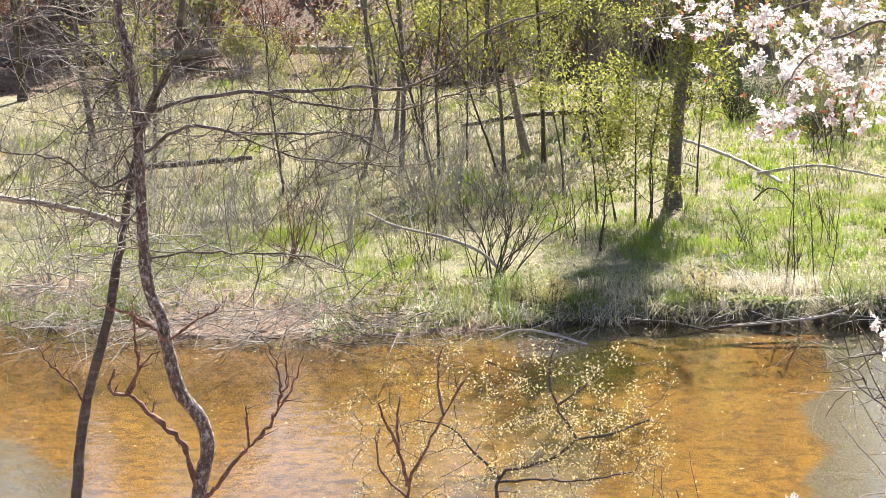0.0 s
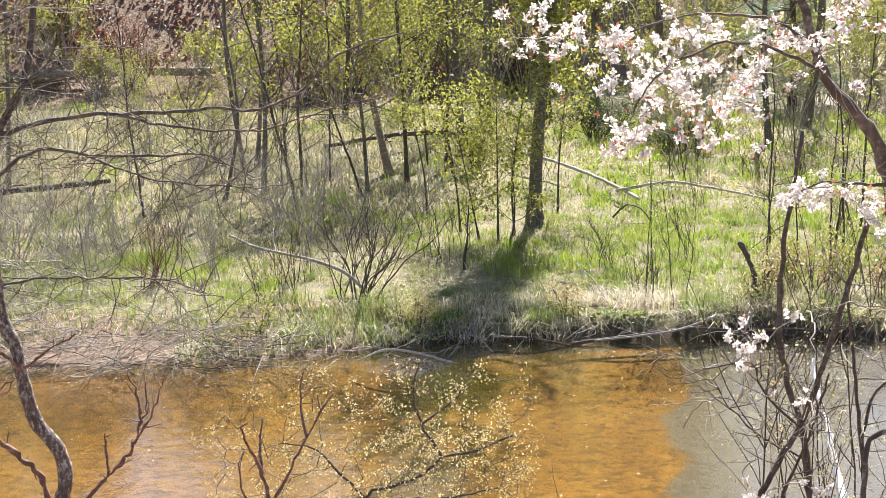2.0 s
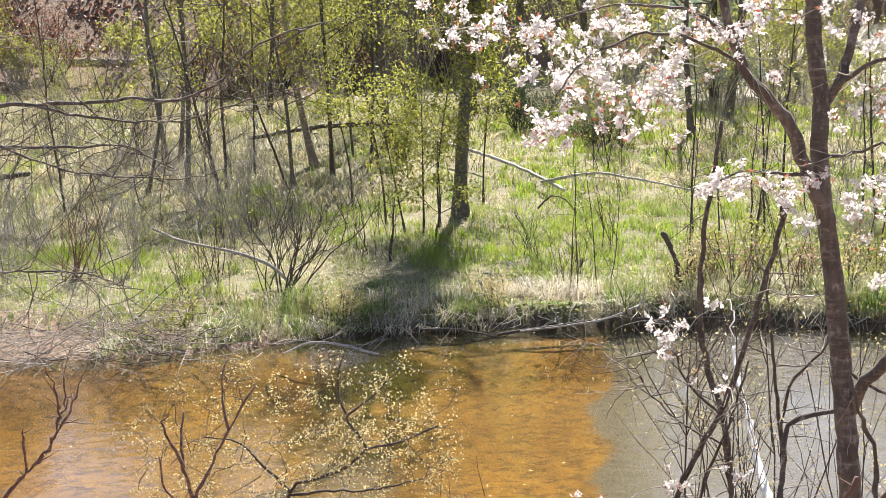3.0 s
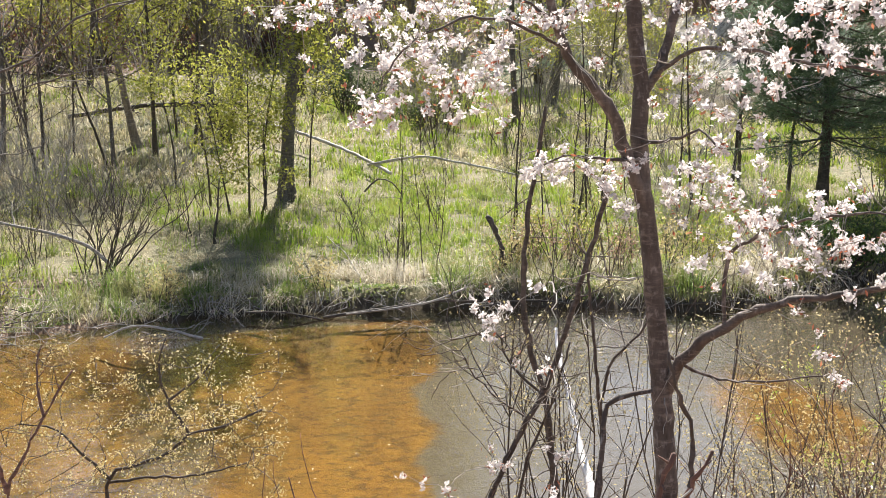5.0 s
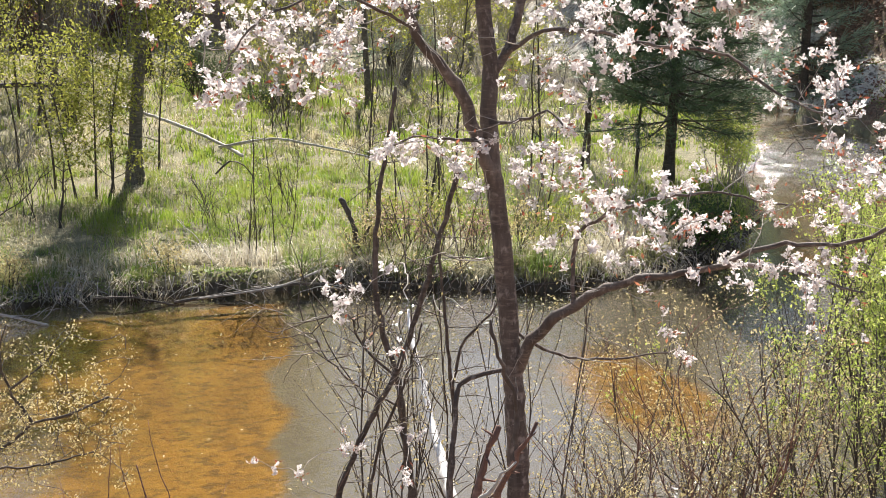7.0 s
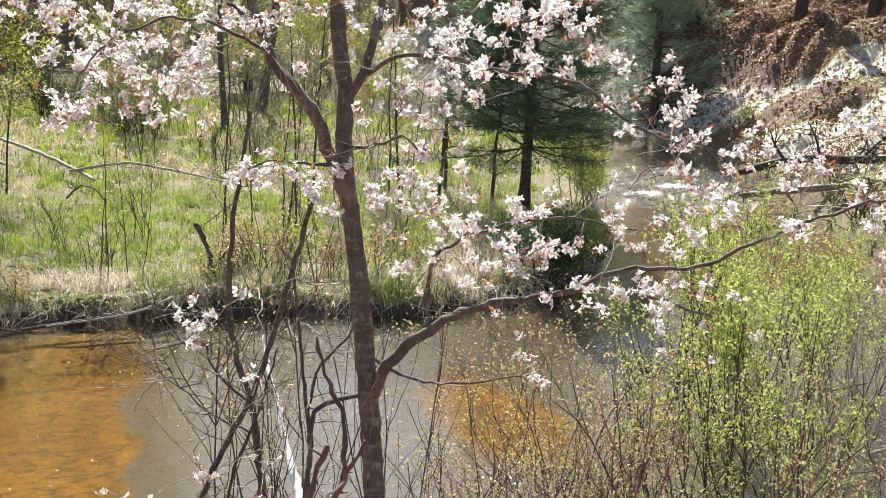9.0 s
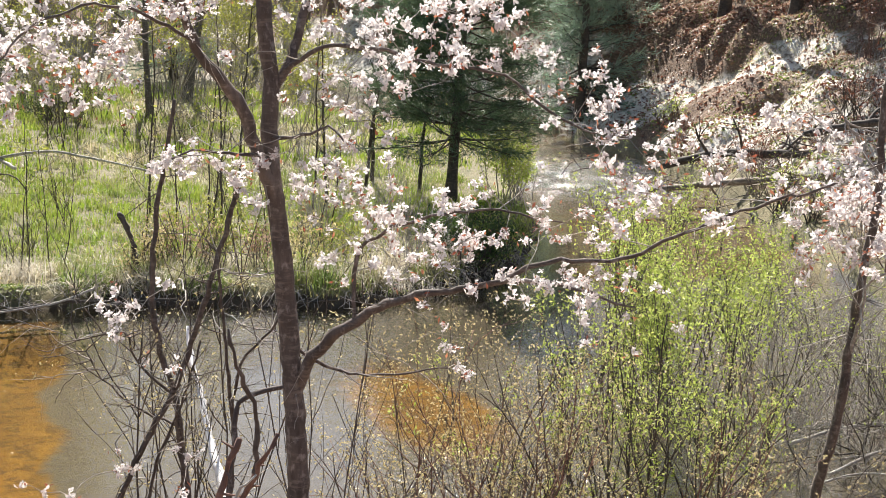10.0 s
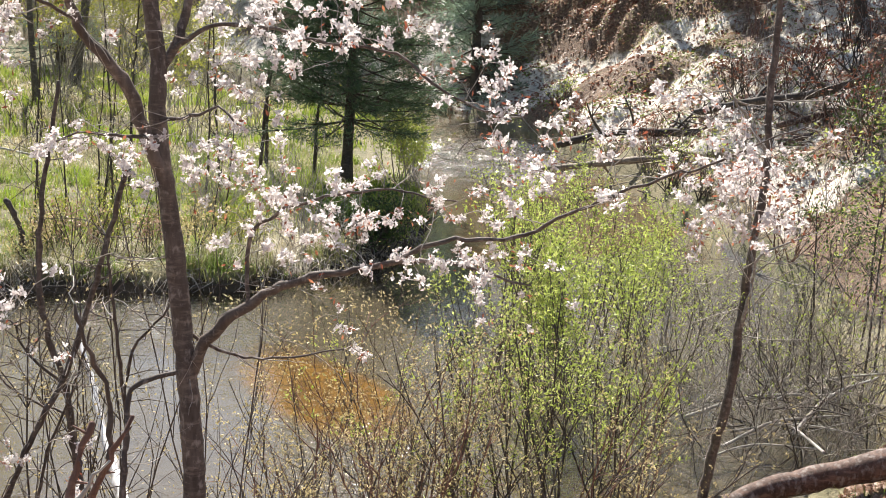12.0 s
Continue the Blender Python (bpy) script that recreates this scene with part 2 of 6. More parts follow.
# ---- mesh builders ----
class Geo:
    """Collects tubes, leaves and blades, and turns them into one mesh."""

    def __init__(self):
        self.v, self.q, self.t, self.n = [], [], [], 0

    def add(self, verts, quads=None, tris=None):
        verts = np.asarray(verts, float).reshape(-1, 3)
        if quads is not None and len(quads):
            self.q.append(np.asarray(quads, int) + self.n)
        if tris is not None and len(tris):
            self.t.append(np.asarray(tris, int) + self.n)
        self.v.append(verts)
        self.n += len(verts)

    def tube(self, pts, r0, r1, sides=6, rng=None, lump=0.0, cap=True):
        pts = np.asarray(pts, float)
        n = len(pts)
        tang = np.gradient(pts, axis=0)
        tang /= np.linalg.norm(tang, axis=1)[:, None] + 1e-9
        ref = np.array([1.0, 0, 0]) if abs(tang[0][0]) < 0.8 else np.array([0, 1.0, 0])
        a = np.cross(tang, ref)
        a /= np.linalg.norm(a, axis=1)[:, None] + 1e-9
        b = np.cross(tang, a)
        r = np.linspace(r0, r1, n)
        if rng is not None and lump:
            r = r * (1 + lump * rng.standard_normal(n))
        ang = np.arange(sides) * 2 * np.pi / sides
        ring = pts[:, None] + r[:, None, None] * (np.cos(ang)[None, :, None] * a[:, None] + np.sin(ang)[None, :, None] * b[:, None])
        i = (np.arange(n - 1) * sides)[:, None]
        k = np.arange(sides)[None]
        k2 = (k + 1) % sides
        quads = np.stack([i + k, i + k2, i + sides + k2, i + sides + k], -1).reshape(-1, 4)
        verts = ring.reshape(-1, 3)
        tris = None
        if cap:
            e = n * sides
            verts = np.vstack([verts, pts[-1] + tang[-1] * r[-1] * 0.6])
            tris = np.stack([e - sides + np.arange(sides), e - sides + (np.arange(sides) + 1) % sides, np.full(sides, e)], -1)
        self.add(verts, quads, tris)

    def cards(self, centres, along, across, bend=None):
        """Leaves: a pointed four-cornered blade round each centre, folded a little along its length."""
        c, al, ac = (np.asarray(x, float).reshape(-1, 3) for x in (centres, along, across))
        nrm = np.cross(al, ac)
        nrm /= np.linalg.norm(nrm, axis=1)[:, None] + 1e-9
        fold = nrm * (np.linalg.norm(ac, axis=1) * (0.35 if bend is None else bend))[:, None]
        verts = np.stack([c - al, c + ac + fold - al * 0.1, c + al, c - ac + fold - al * 0.1], 1)
        k = np.arange(len(c))[:, None] * 4
        self.add(verts, None, np.concatenate([k + [0, 1, 2], k + [0, 2, 3]]))

    def petals(self, centres, along, across, bend=0.4):
        """Petals: narrow at the foot, broad and blunt at the end, cupped a little."""
        c, al, ac = (np.asarray(x, float).reshape(-1, 3) for x in (centres, along, across))
        nrm = unit(np.cross(al, ac))
        cup = nrm * (np.linalg.norm(ac, axis=1) * bend)[:, None]
        verts = np.stack([c - al, c - al * 0.25 + ac * 0.75 + cup * 0.5, c - al * 0.25 - ac * 0.75 + cup * 0.5,
                          c + al * 0.55 + ac + cup, c + al * 0.55 - ac + cup, c + al + cup * 0.2], 1)
        k = np.arange(len(c))[:, None] * 6
        self.add(verts, None, np.concatenate([k + [0, 1, 2], k + [1, 3, 4], k + [1, 4, 2], k + [3, 5, 4]]))

    def mesh(self, name, mat, smooth=True):
        me = bpy.data.meshes.new(name)
        v = np.concatenate(self.v)
        q = np.concatenate(self.q) if self.q else np.zeros((0, 4), int)
        t = np.concatenate(self.t) if self.t else np.zeros((0, 3), int)
        me.vertices.add(len(v))
        me.vertices.foreach_set("co", v.astype(np.float32).ravel())
        me.loops.add(q.size + t.size)
        me.loops.foreach_set("vertex_index", np.concatenate([q.ravel(), t.ravel()]).astype(np.int32))
        me.polygons.add(len(q) + len(t))
        me.polygons.foreach_set("loop_start", np.concatenate([np.arange(len(q)) * 4, q.size + np.arange(len(t)) * 3]).astype(np.int32))
        me.update(calc_edges=True)
        me.validate()
        if smooth:
            me.polygons.foreach_set("use_smooth", np.ones(len(me.polygons), bool))
        me.materials.append(mat)
        return me


def part(name, geo, mat, parent=None, label="", smooth=True, kind=""):
    ob = new(name, geo.mesh(name, mat, smooth))
    kind = kind or ("stuff" if name in ("twig_work", "limb_work", "bough_work", "root_mat", "foliage", "crown", "needles", "blossoms", "young_foliage") else "")
    if parent:
        ob.parent = parent
    return tagged(ob, label=label, kind=kind)


def thing(name, place, label, category, group="", kind=""):
    ob = new(name)
    ob.location = place
    ob.empty_display_size = 0.1
    return tagged(ob, label, category, group, kind)


def each_part(name, geos, mat, parent, label="", most=300):
    """Every piece as a part of its own, the rest past the most joined."""
    for g in geos[:most]:
        part(name, g, mat, parent, label)
    if len(geos) > most:
        rest = Geo()
        for g in geos[most:]:
            v = np.concatenate(g.v)
            rest.add(v, np.concatenate(g.q) if g.q else None, np.concatenate(g.t) if g.t else None)
        part("twig_work", rest, mat, parent, label)


def unit(v):
    v = np.asarray(v, float)
    return v / (np.linalg.norm(v, axis=-1, keepdims=True) + 1e-9)


def smooth_line(pts, step):
    """A Catmull-Rom line through a few points, sampled about every step metres."""
    p = np.asarray(pts, float)
    p = np.vstack([2 * p[0] - p[1], p, 2 * p[-1] - p[-2]])
    out = []
    for i in range(1, len(p) - 2):
        k = max(2, int(np.linalg.norm(p[i + 1] - p[i]) / step))
        t = (np.arange(k) / k)[:, None]
        a, b, c, d = p[i - 1:i + 3]
        out.append(0.5 * (2 * b + (c - a) * t + (2 * a - 5 * b + 4 * c - d) * t ** 2 + (3 * b - a - 3 * c + d) * t ** 3))
    out.append(p[-2][None])
    return np.vstack(out)


def limb(geo, pts, r0, r1, rng, step=0.06, wobble=0.0, sides=7, lump=0.05):
    line = smooth_line(pts, step)
    if wobble:
        w = rng.standard_normal(line.shape) * wobble
        w[0] = 0
        line = line + w
    geo.tube(line, r0, r1, sides, rng, lump)
    return line


def knit(geo, nodes, targets, rng, r_tip, r_base, step, sag=0.1, sides=4, jitter=0.15):
    """Twigs: each target is joined to the nearest wood there is, and can carry the next ones."""
    nodes = np.asarray(nodes, float)
    targets = np.asarray(targets, float)
    d0 = np.array([np.min(np.sum((nodes - t) ** 2, 1)) for t in targets])
    ends = []
    for i in np.argsort(d0):
        t = targets[i]
        d = np.sum((nodes - t) ** 2, 1)
        s = nodes[np.argmin(d)]
        dist = math.sqrt(d.min())
        if dist < 1e-4:
            continue
        k = max(3, int(dist / step) + 1)
        u = np.linspace(0, 1, k)[:, None]
        side = rng.standard_normal(3) * dist * jitter
        line = s + (t - s) * u + side * (u * (1 - u) * 2) + np.array([0, 0, sag * dist]) * (u * (1 - u) * 2)
        line[1:-1] += rng.standard_normal((k - 2, 3)) * dist * 0.025
        geo.tube(line, min(r_base, r_tip + dist * 0.006), r_tip, sides)
        nodes = np.vstack([nodes, line[1:]])
        ends.append((t, unit(line[-1] - line[-2])))
    return ends


def grow(geo, rng, p, d, length, r, level, tips, spread=0.6, up=0.12, kids=3, sides=6, taper=0.62, wander=0.1, step=None):
    """A branch with side branches, down to level 0."""
    d = unit(d)
    k = max(4, int(length / (step or max(length / 9, 0.05))))
    pts = [np.asarray(p, float)]
    seg = length / k
    for _ in range(k):
        d = unit(d + rng.standard_normal(3) * wander + np.array([0, 0, up * 0.35]))
        pts.append(pts[-1] + d * seg)
    geo.tube(pts, r, r * (0.35 if level else 0.3), max(3, sides))
    tips.append((pts[-1], d))
    if level == 0:
        tips.extend((pts[j], d) for j in range(2, k, 2))
        return
    for j in range(kids):
        f = rng.uniform(0.3, 0.98)
        q = pts[min(k, max(1, int(f * k)))]
        side = unit(np.cross(d, rng.standard_normal(3)))
        grow(geo, rng, q, d * (1 - spread * 0.5) + side * spread + np.array([0, 0, up]), length * taper * rng.uniform(0.7, 1.1) * (1.15 - 0.4 * f),
             r * (0.62 - 0.25 * f), level - 1, tips, spread, up, kids, sides - 1, taper, wander * 1.15)


def leaves_at(geo, rng, points, n_each, reach, size, narrow=0.45, droop=0.2):
    p = np.repeat(np.asarray(points, float), n_each, 0)
    p = p + rng.standard_normal(p.shape) * reach
    al = unit(rng.standard_normal(p.shape) + np.array([0, 0, -droop]))
    ac = unit(np.cross(al, rng.standard_normal(p.shape)))
    s = size * rng.uniform(0.55, 1.25, (len(p), 1)) * 0.5
    geo.cards(p, al * s, ac * s * narrow)


def vnoise(x, y, scale, seed=0):
    """Smooth value noise from 0 to 1."""
    x, y = np.asarray(x, float) / scale + seed * 17.3, np.asarray(y, float) / scale + seed * 9.1
    xi, yi = np.floor(x), np.floor(y)
    fx, fy = x - xi, y - yi
    fx, fy = fx * fx * (3 - 2 * fx), fy * fy * (3 - 2 * fy)

    def h(a, b):
        s = np.sin(a * 127.1 + b * 311.7 + seed * 74.7) * 43758.5453
        return s - np.floor(s)

    return (h(xi, yi) * (1 - fx) + h(xi + 1, yi) * fx) * (1 - fy) + (h(xi, yi + 1) * (1 - fx) + h(xi + 1, yi + 1) * fx) * fy


def ease(a, b, x):
    u = np.clip((np.asarray(x, float) - a) / (b - a), 0, 1)
    return u * u * (3 - 2 * u)


# ---- the lie of the land ----
FAR_SHORE = [(-70, 24), (-30, 20), (-14, 18.4), (-8.8, 17.7), (-6.7, 17.0), (-5.0, 16.6), (-3.8, 16.6), (-2.5, 16.9), (-0.6, 17.25), (2, 17.3),
             (3.4, 17.2), (5, 16.8), (6.1, 16.4), (8.3, 16.9), (10, 18.3), (11.6, 20.6), (13.4, 25), (15.4, 29.5), (16.2, 33), (14.6, 37), (13, 45), (13, 70)]
NEAR_SHORE = [(16.6, 70), (16.6, 46), (18.0, 38.5), (19.4, 33.5), (19.2, 29.6), (18.4, 26.6), (16.8, 21.4), (15.0, 17.4), (13.2, 13.0), (11.8, 10.4), (10.2, 8.9),
              (8.2, 7.9), (4.5, 7.8), (-4, 8.3), (-20, 9.5), (-70, 12)]
SHORE = np.array(FAR_SHORE + NEAR_SHORE, float)
N_FAR = len(FAR_SHORE)


def river(x, y):
    """Distance to the shore, negative in the water; whether the nearest shore is the far one."""
    p = np.stack([np.ravel(x), np.ravel(y)], 1).astype(float)
    best, side = np.full(len(p), 1e9), np.zeros(len(p), bool)
    inside = np.zeros(len(p), bool)
    for i in range(len(SHORE)):
        a, b = SHORE[i], SHORE[(i + 1) % len(SHORE)]
        ab = b - a
        u = np.clip(((p - a) @ ab) / (ab @ ab), 0, 1)
        d = np.hypot(*(p - a - u[:, None] * ab).T)
        if i not in (N_FAR - 1, len(SHORE) - 1):
            m = d < best
            best[m], side[m] = d[m], i < N_FAR - 1
        cross = (a[1] > p[:, 1]) != (b[1] > p[:, 1])
        with np.errstate(divide="ignore", invalid="ignore"):
            inside ^= cross & (p[:, 0] < ab[0] * (p[:, 1] - a[1]) / ab[1] + a[0])
    best = best + (vnoise(p[:, 0], p[:, 1], 0.7, 3) - 0.5) * 0.35 * np.where(best < 1.5, 1, 0)
    return np.where(inside, -np.abs(best), np.abs(best)).reshape(np.shape(x)), side.reshape(np.shape(x))


def scarp_at(y):
    return 3.8 + 4.6 * ease(33, 19, y)


def terrain(x, y, full=False):
    x, y = np.asarray(x, float), np.asarray(y, float)
    d, far = river(x, y)
    rough = vnoise(x, y, 1.3, 1) - 0.5
    fine = vnoise(x, y, 0.45, 2) - 0.5
    steep = ease(-2.3, -0.5, x)
    width = 1.9 - 1.6 * steep
    bed = -0.10 - 0.32 * ease(0, 1.9, -d) + 0.05 * rough
    z_far = (0.24 - 0.02 * steep) * ease(0, 1, d / width) + 0.02 * d + 0.05 * np.maximum(0, d - 8) + 0.10 * rough + 0.05 * fine
    foot = 43 + 1.5 * np.clip(x + 5, 0, 30)
    z_far = z_far + 0.48 * np.clip(y - foot, 0, 14) * ease(-1, 8, y - foot)
    z_near = 0.36 * np.minimum(d, 8) + 0.09 * np.maximum(0, d - 8) + 0.12 * rough + 0.04 * fine
    cut = scarp_at(y) + 0.8 * (vnoise(x, y, 3.0, 5) - 0.5)
    z_right = 0.15 + 0.50 * d + 0.9 * ease(-0.8, 0.7, d - cut) + 0.7 * rough + 0.34 * fine + 0.5 * (vnoise(x, y, 2.1, 41) - 0.5) + 0.05 * (vnoise(x, y, 0.25, 43) - 0.5) + 0.16 * np.maximum(0, d - 12)
    right = ease(12, 16, y)
    z_land = np.where(far, z_far, z_near * (1 - right) + z_right * right)
    z = np.where(d < 0, bed, np.minimum(z_land, 30))
    if not full:
        return z
    sand = (~far) * right * ease(0.2, 1.2, d) * ease(0.1, -0.3, d - cut)
    sand = sand * (0.35 + 0.65 * ease(0.3, 0.6, vnoise(x, y, 1.9, 12)))
    litter = (~far) * (1 - sand) * ease(0.1, 0.8, d)
    litter = np.maximum(litter, far * ease(-3, 3, y - foot))
    # mud at the cut bank's foot; the undercut's dark line is in its colour
    mud_dark = far * ease(-0.5, -0.1, d) * ease(0.24, 0.08, d) * steep
    # the bed off the near shore takes the same dark tone
    mud_dark = np.maximum(mud_dark, 0.75 * (~far) * (d < -0.2) * ease(10.9, 10.1, y) * ease(2.2, 3.4, x) * ease(9, 7, x))
    bed_w = ease(0.05, -0.15, d) * (1 - mud_dark)
    shingle = far * (1 - steep) * ease(2.3, 1.4, d) * ease(-0.25, 0.15, d) * (x < -1)
    # where the bed is painted grey, as if the water above mirrored the sky
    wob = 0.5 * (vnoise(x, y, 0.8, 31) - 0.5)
    # the oval gap keeps the bed amber where the pine is mirrored
    right_sheen = ease(-0.3, 0.3, x - 1.55 - 0.18 * (y - 11) + wob) * (1 - np.exp(-(((x - 6.1) / 0.8) ** 2 + ((y - 13.3) / 1.8) ** 2) ** 2)) * ease(19, 17.5, y)
    near_sheen = ease(11.6, 10.9, y + 0.5 * wob)
    # the big tree's shade on the water, painted as a grey strip
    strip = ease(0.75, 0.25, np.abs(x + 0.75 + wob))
    left_sheen = ease(-0.3, 0.6, 14.4 - 0.9 * (x + 7.2) - y + wob) * (x < -2)
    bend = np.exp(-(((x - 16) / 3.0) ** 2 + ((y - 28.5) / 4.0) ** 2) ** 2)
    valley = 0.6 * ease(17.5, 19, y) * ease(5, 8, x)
    sky_tint = np.maximum.reduce([bend, valley, 0.95 * right_sheen, 0.9 * near_sheen, 0.48 * strip, 0.62 * left_sheen, 0.2 * ease(-0.5, -2.0, x)])
    return z, {"sand": sand, "litter": litter, "mud_dark": mud_dark, "bed": bed_w, "sky_tint": sky_tint, "shingle": shingle}


def ground_z(x, y):
    return float(terrain(np.array([x]), np.array([y]))[0])


def axis(lo, hi, step, reach, growth=1.25):
    mid = np.arange(lo, hi + step, step)
    out, s, a = [], step, mid[-1]
    while a < reach:
        s *= growth
        a += s
        out.append(a)
    left, s, b = [], step, lo
    while b > -reach:
        s *= growth
        b -= s
        left.append(b)
    return np.concatenate([left[::-1], mid, out])


def build_ground():
    xs, ys = axis(-12, 24, 0.14, 900), axis(7.5, 36, 0.13, 900)
    gx, gy = np.meshgrid(xs, ys)
    z, zones = terrain(gx, gy, True)
    g = Geo()
    nx, ny = len(xs), len(ys)
    i = (np.arange(ny - 1) * nx)[:, None] + np.arange(nx - 1)[None]
    g.add(np.stack([gx, gy, z], -1), np.stack([i, i + 1, i + nx + 1, i + nx], -1).reshape(-1, 4))
    me = g.mesh("ground", M_GROUND)
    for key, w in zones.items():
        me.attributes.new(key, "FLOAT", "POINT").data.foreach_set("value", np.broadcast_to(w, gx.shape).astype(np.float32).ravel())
    ob = new("ground", me)
    tagged(ob, "grassy floodplain, sandy river bed and steep wooded banks", "ground", kind="structure")


def build_water():
    """The river's surface: nearly flat, with small standing waves over the riffle at the bend."""
    xs, ys = axis(11.0, 20.5, 0.085, 70, 1.4), axis(20.0, 36.0, 0.085, 72, 1.4)
    ys = ys[ys > 5]
    gx, gy = np.meshgrid(xs, ys)
    riffle = np.exp(-(((gx - 15.6) / 3.2) ** 2 + ((gy - 27.0) / 4.8) ** 2) ** 2)
    wave = 0.6 * (vnoise(gx + 0.4 * gy, 1.5 * gy, 0.6, 57) - 0.5) + 0.4 * (vnoise(gx, 1.4 * gy, 0.32, 58) - 0.5)
    nx, ny = len(xs), len(ys)
    k = (np.arange(ny - 1) * nx)[:, None] + np.arange(nx - 1)[None]
    g = Geo()
    g.add(np.stack([gx, gy, 0.19 * riffle * wave], -1), np.stack([k, k + 1, k + nx + 1, k + nx], -1).reshape(-1, 4))
    tagged(new("water", g.mesh("water", M_WATER)), "clear shallow amber river water with small ripples", "river", kind="structure")


build_ground()
build_water()


# ---- plants of the far bank ----
def leaf_tree(name, x, y, height, r, seed, label, lean=(0.0, 0.0), leaf=M_LEAF, wood=M_DARK, first=0.3, limbs=9, leaf_n=5, leaf_size=0.09, spread=0.9,
              limb_len=0.28, kind_of="tree", group="", reach=0.22, levels=2, dip=0.12, split=True):
    """A trunk with limbs and a loose crown of many small leaves."""
    rng = np.random.default_rng(seed)
    z = ground_z(x, y)
    th = thing(name, (x, y, z - dip), label, kind_of, group)
    w, lv, limb_geos = Geo(), Geo(), []
    top = np.array([lean[0] * height, lean[1] * height, height])
    bow = rng.standard_normal(3) * height * 0.02
    ctrl = [top * u + bow * math.sin(u * 5) * np.array([1, 1, 0]) for u in (0, 0.08, 0.3, 0.55, 0.8, 1.0)]
    line = smooth_line(ctrl, max(0.15, height / 40))
    w.tube(line, r * 1.0, r * 0.25, 9, rng, 0.03)
    flare = line[:4]
    w.tube(flare, r * 1.45, r * 1.02, 9, rng, 0.04, cap=False)
    tips = []
    for i in range(limbs):
        f = first + (0.97 - first) * (i + rng.uniform(0, 0.9)) / limbs
        q = line[int(f * (len(line) - 1))]
        a = rng.uniform(0, 2 * math.pi)
        d = np.array([math.cos(a), math.sin(a), rng.uniform(0.25, 0.9)])
        if split or not limb_geos:
            limb_geos.append(Geo())
        grow(limb_geos[-1], rng, q, d, height * limb_len * (1.2 - 0.6 * f) * rng.uniform(0.7, 1.25), r * (0.42 - 0.25 * f), levels, tips, spread, 0.1, 3, 5)
    part("trunk", w, wood, th)
    each_part("limb" if split else "limb_work", limb_geos, wood, th)
    if leaf_n:
        pts = [p for p, _ in tips]
        leaves_at(lv, rng, pts, leaf_n, reach, leaf_size)
        part("crown", lv, leaf, th, smooth=False)
    return th


def bare_shrub(name, x, y, n, height, spread, r, seed, label, mat=M_TWIG, leaf=None, leaf_n=0, leaf_size=0.05, levels=1, kids=4, z=None, group="", foot=0.12, wander=0.09, reach=0.07):
    """Many stems out of one foot, each with thin side twigs."""
    rng = np.random.default_rng(seed)
    th = thing(name, (x, y, (ground_z(x, y) if z is None else z) - 0.06), label, "shrub", group)
    tips = []
    for i in range(n):
        g = Geo()
        a = rng.uniform(0, 2 * math.pi)
        out = rng.uniform(0.1, 1.0) * spread
        d = np.array([math.cos(a) * out, math.sin(a) * out, 1.0])
        grow(g, rng, (rng.normal() * foot, rng.normal() * foot, 0), d, height * rng.uniform(0.6, 1.1), r * rng.uniform(0.6, 1.1), levels, tips, 0.5, 0.15, kids, 5, 0.5, wander)
        part("stem", g, mat, th)
    if leaf and leaf_n:
        lv = Geo()
        pts = [p for p, _ in tips if p[2] > height * 0.2]
        leaves_at(lv, rng, pts, leaf_n, reach, leaf_size)
        part("foliage", lv, leaf, th, smooth=False)
    return th


def sapling(x, y, height, r, seed, lean=(0, 0), leaf_n=0, mat=M_DARK, label="thin bare sapling standing in the dry grass", z=None, levels=1, leaf=M_LEAF, name="sapling", leaf_size=0.07):
    rng = np.random.default_rng(seed)
    th = thing(name, (x, y, (ground_z(x, y) if z is None else z) - 0.08), label, "tree", "saplings on the floodplain")
    g, tws, tips = Geo(), [], []
    pts = [(lean[0] * height * u ** 1.15 + rng.normal() * 0.03 * height * u * (1 - u), lean[1] * height * u, height * u) for u in (0, 0.2, 0.45, 0.7, 1.0)]
    line = limb(g, pts, r, r * 0.35, rng, 0.15, 0.006, 6)
    for i in range(int(5 + height * 1.2)):
        f = rng.uniform(0.25, 0.98)
        a = rng.uniform(0, 6.28)
        tws.append(Geo())
        grow(tws[-1], rng, line[int(f * (len(line) - 1))], (math.cos(a), math.sin(a), rng.uniform(0.2, 1.1)), height * 0.16 * rng.uniform(0.6, 1.5), r * 0.35, levels, tips, 0.7, 0.1, 3, 4)
    stem = part("trunk", g, mat, th)
    each_part("twig", tws, mat, stem)
    if leaf_n:
        lv = Geo()
        leaves_at(lv, rng, [p for p, _ in tips], leaf_n, 0.10, leaf_size)
        part("crown", lv, leaf, th, smooth=False)
    return th


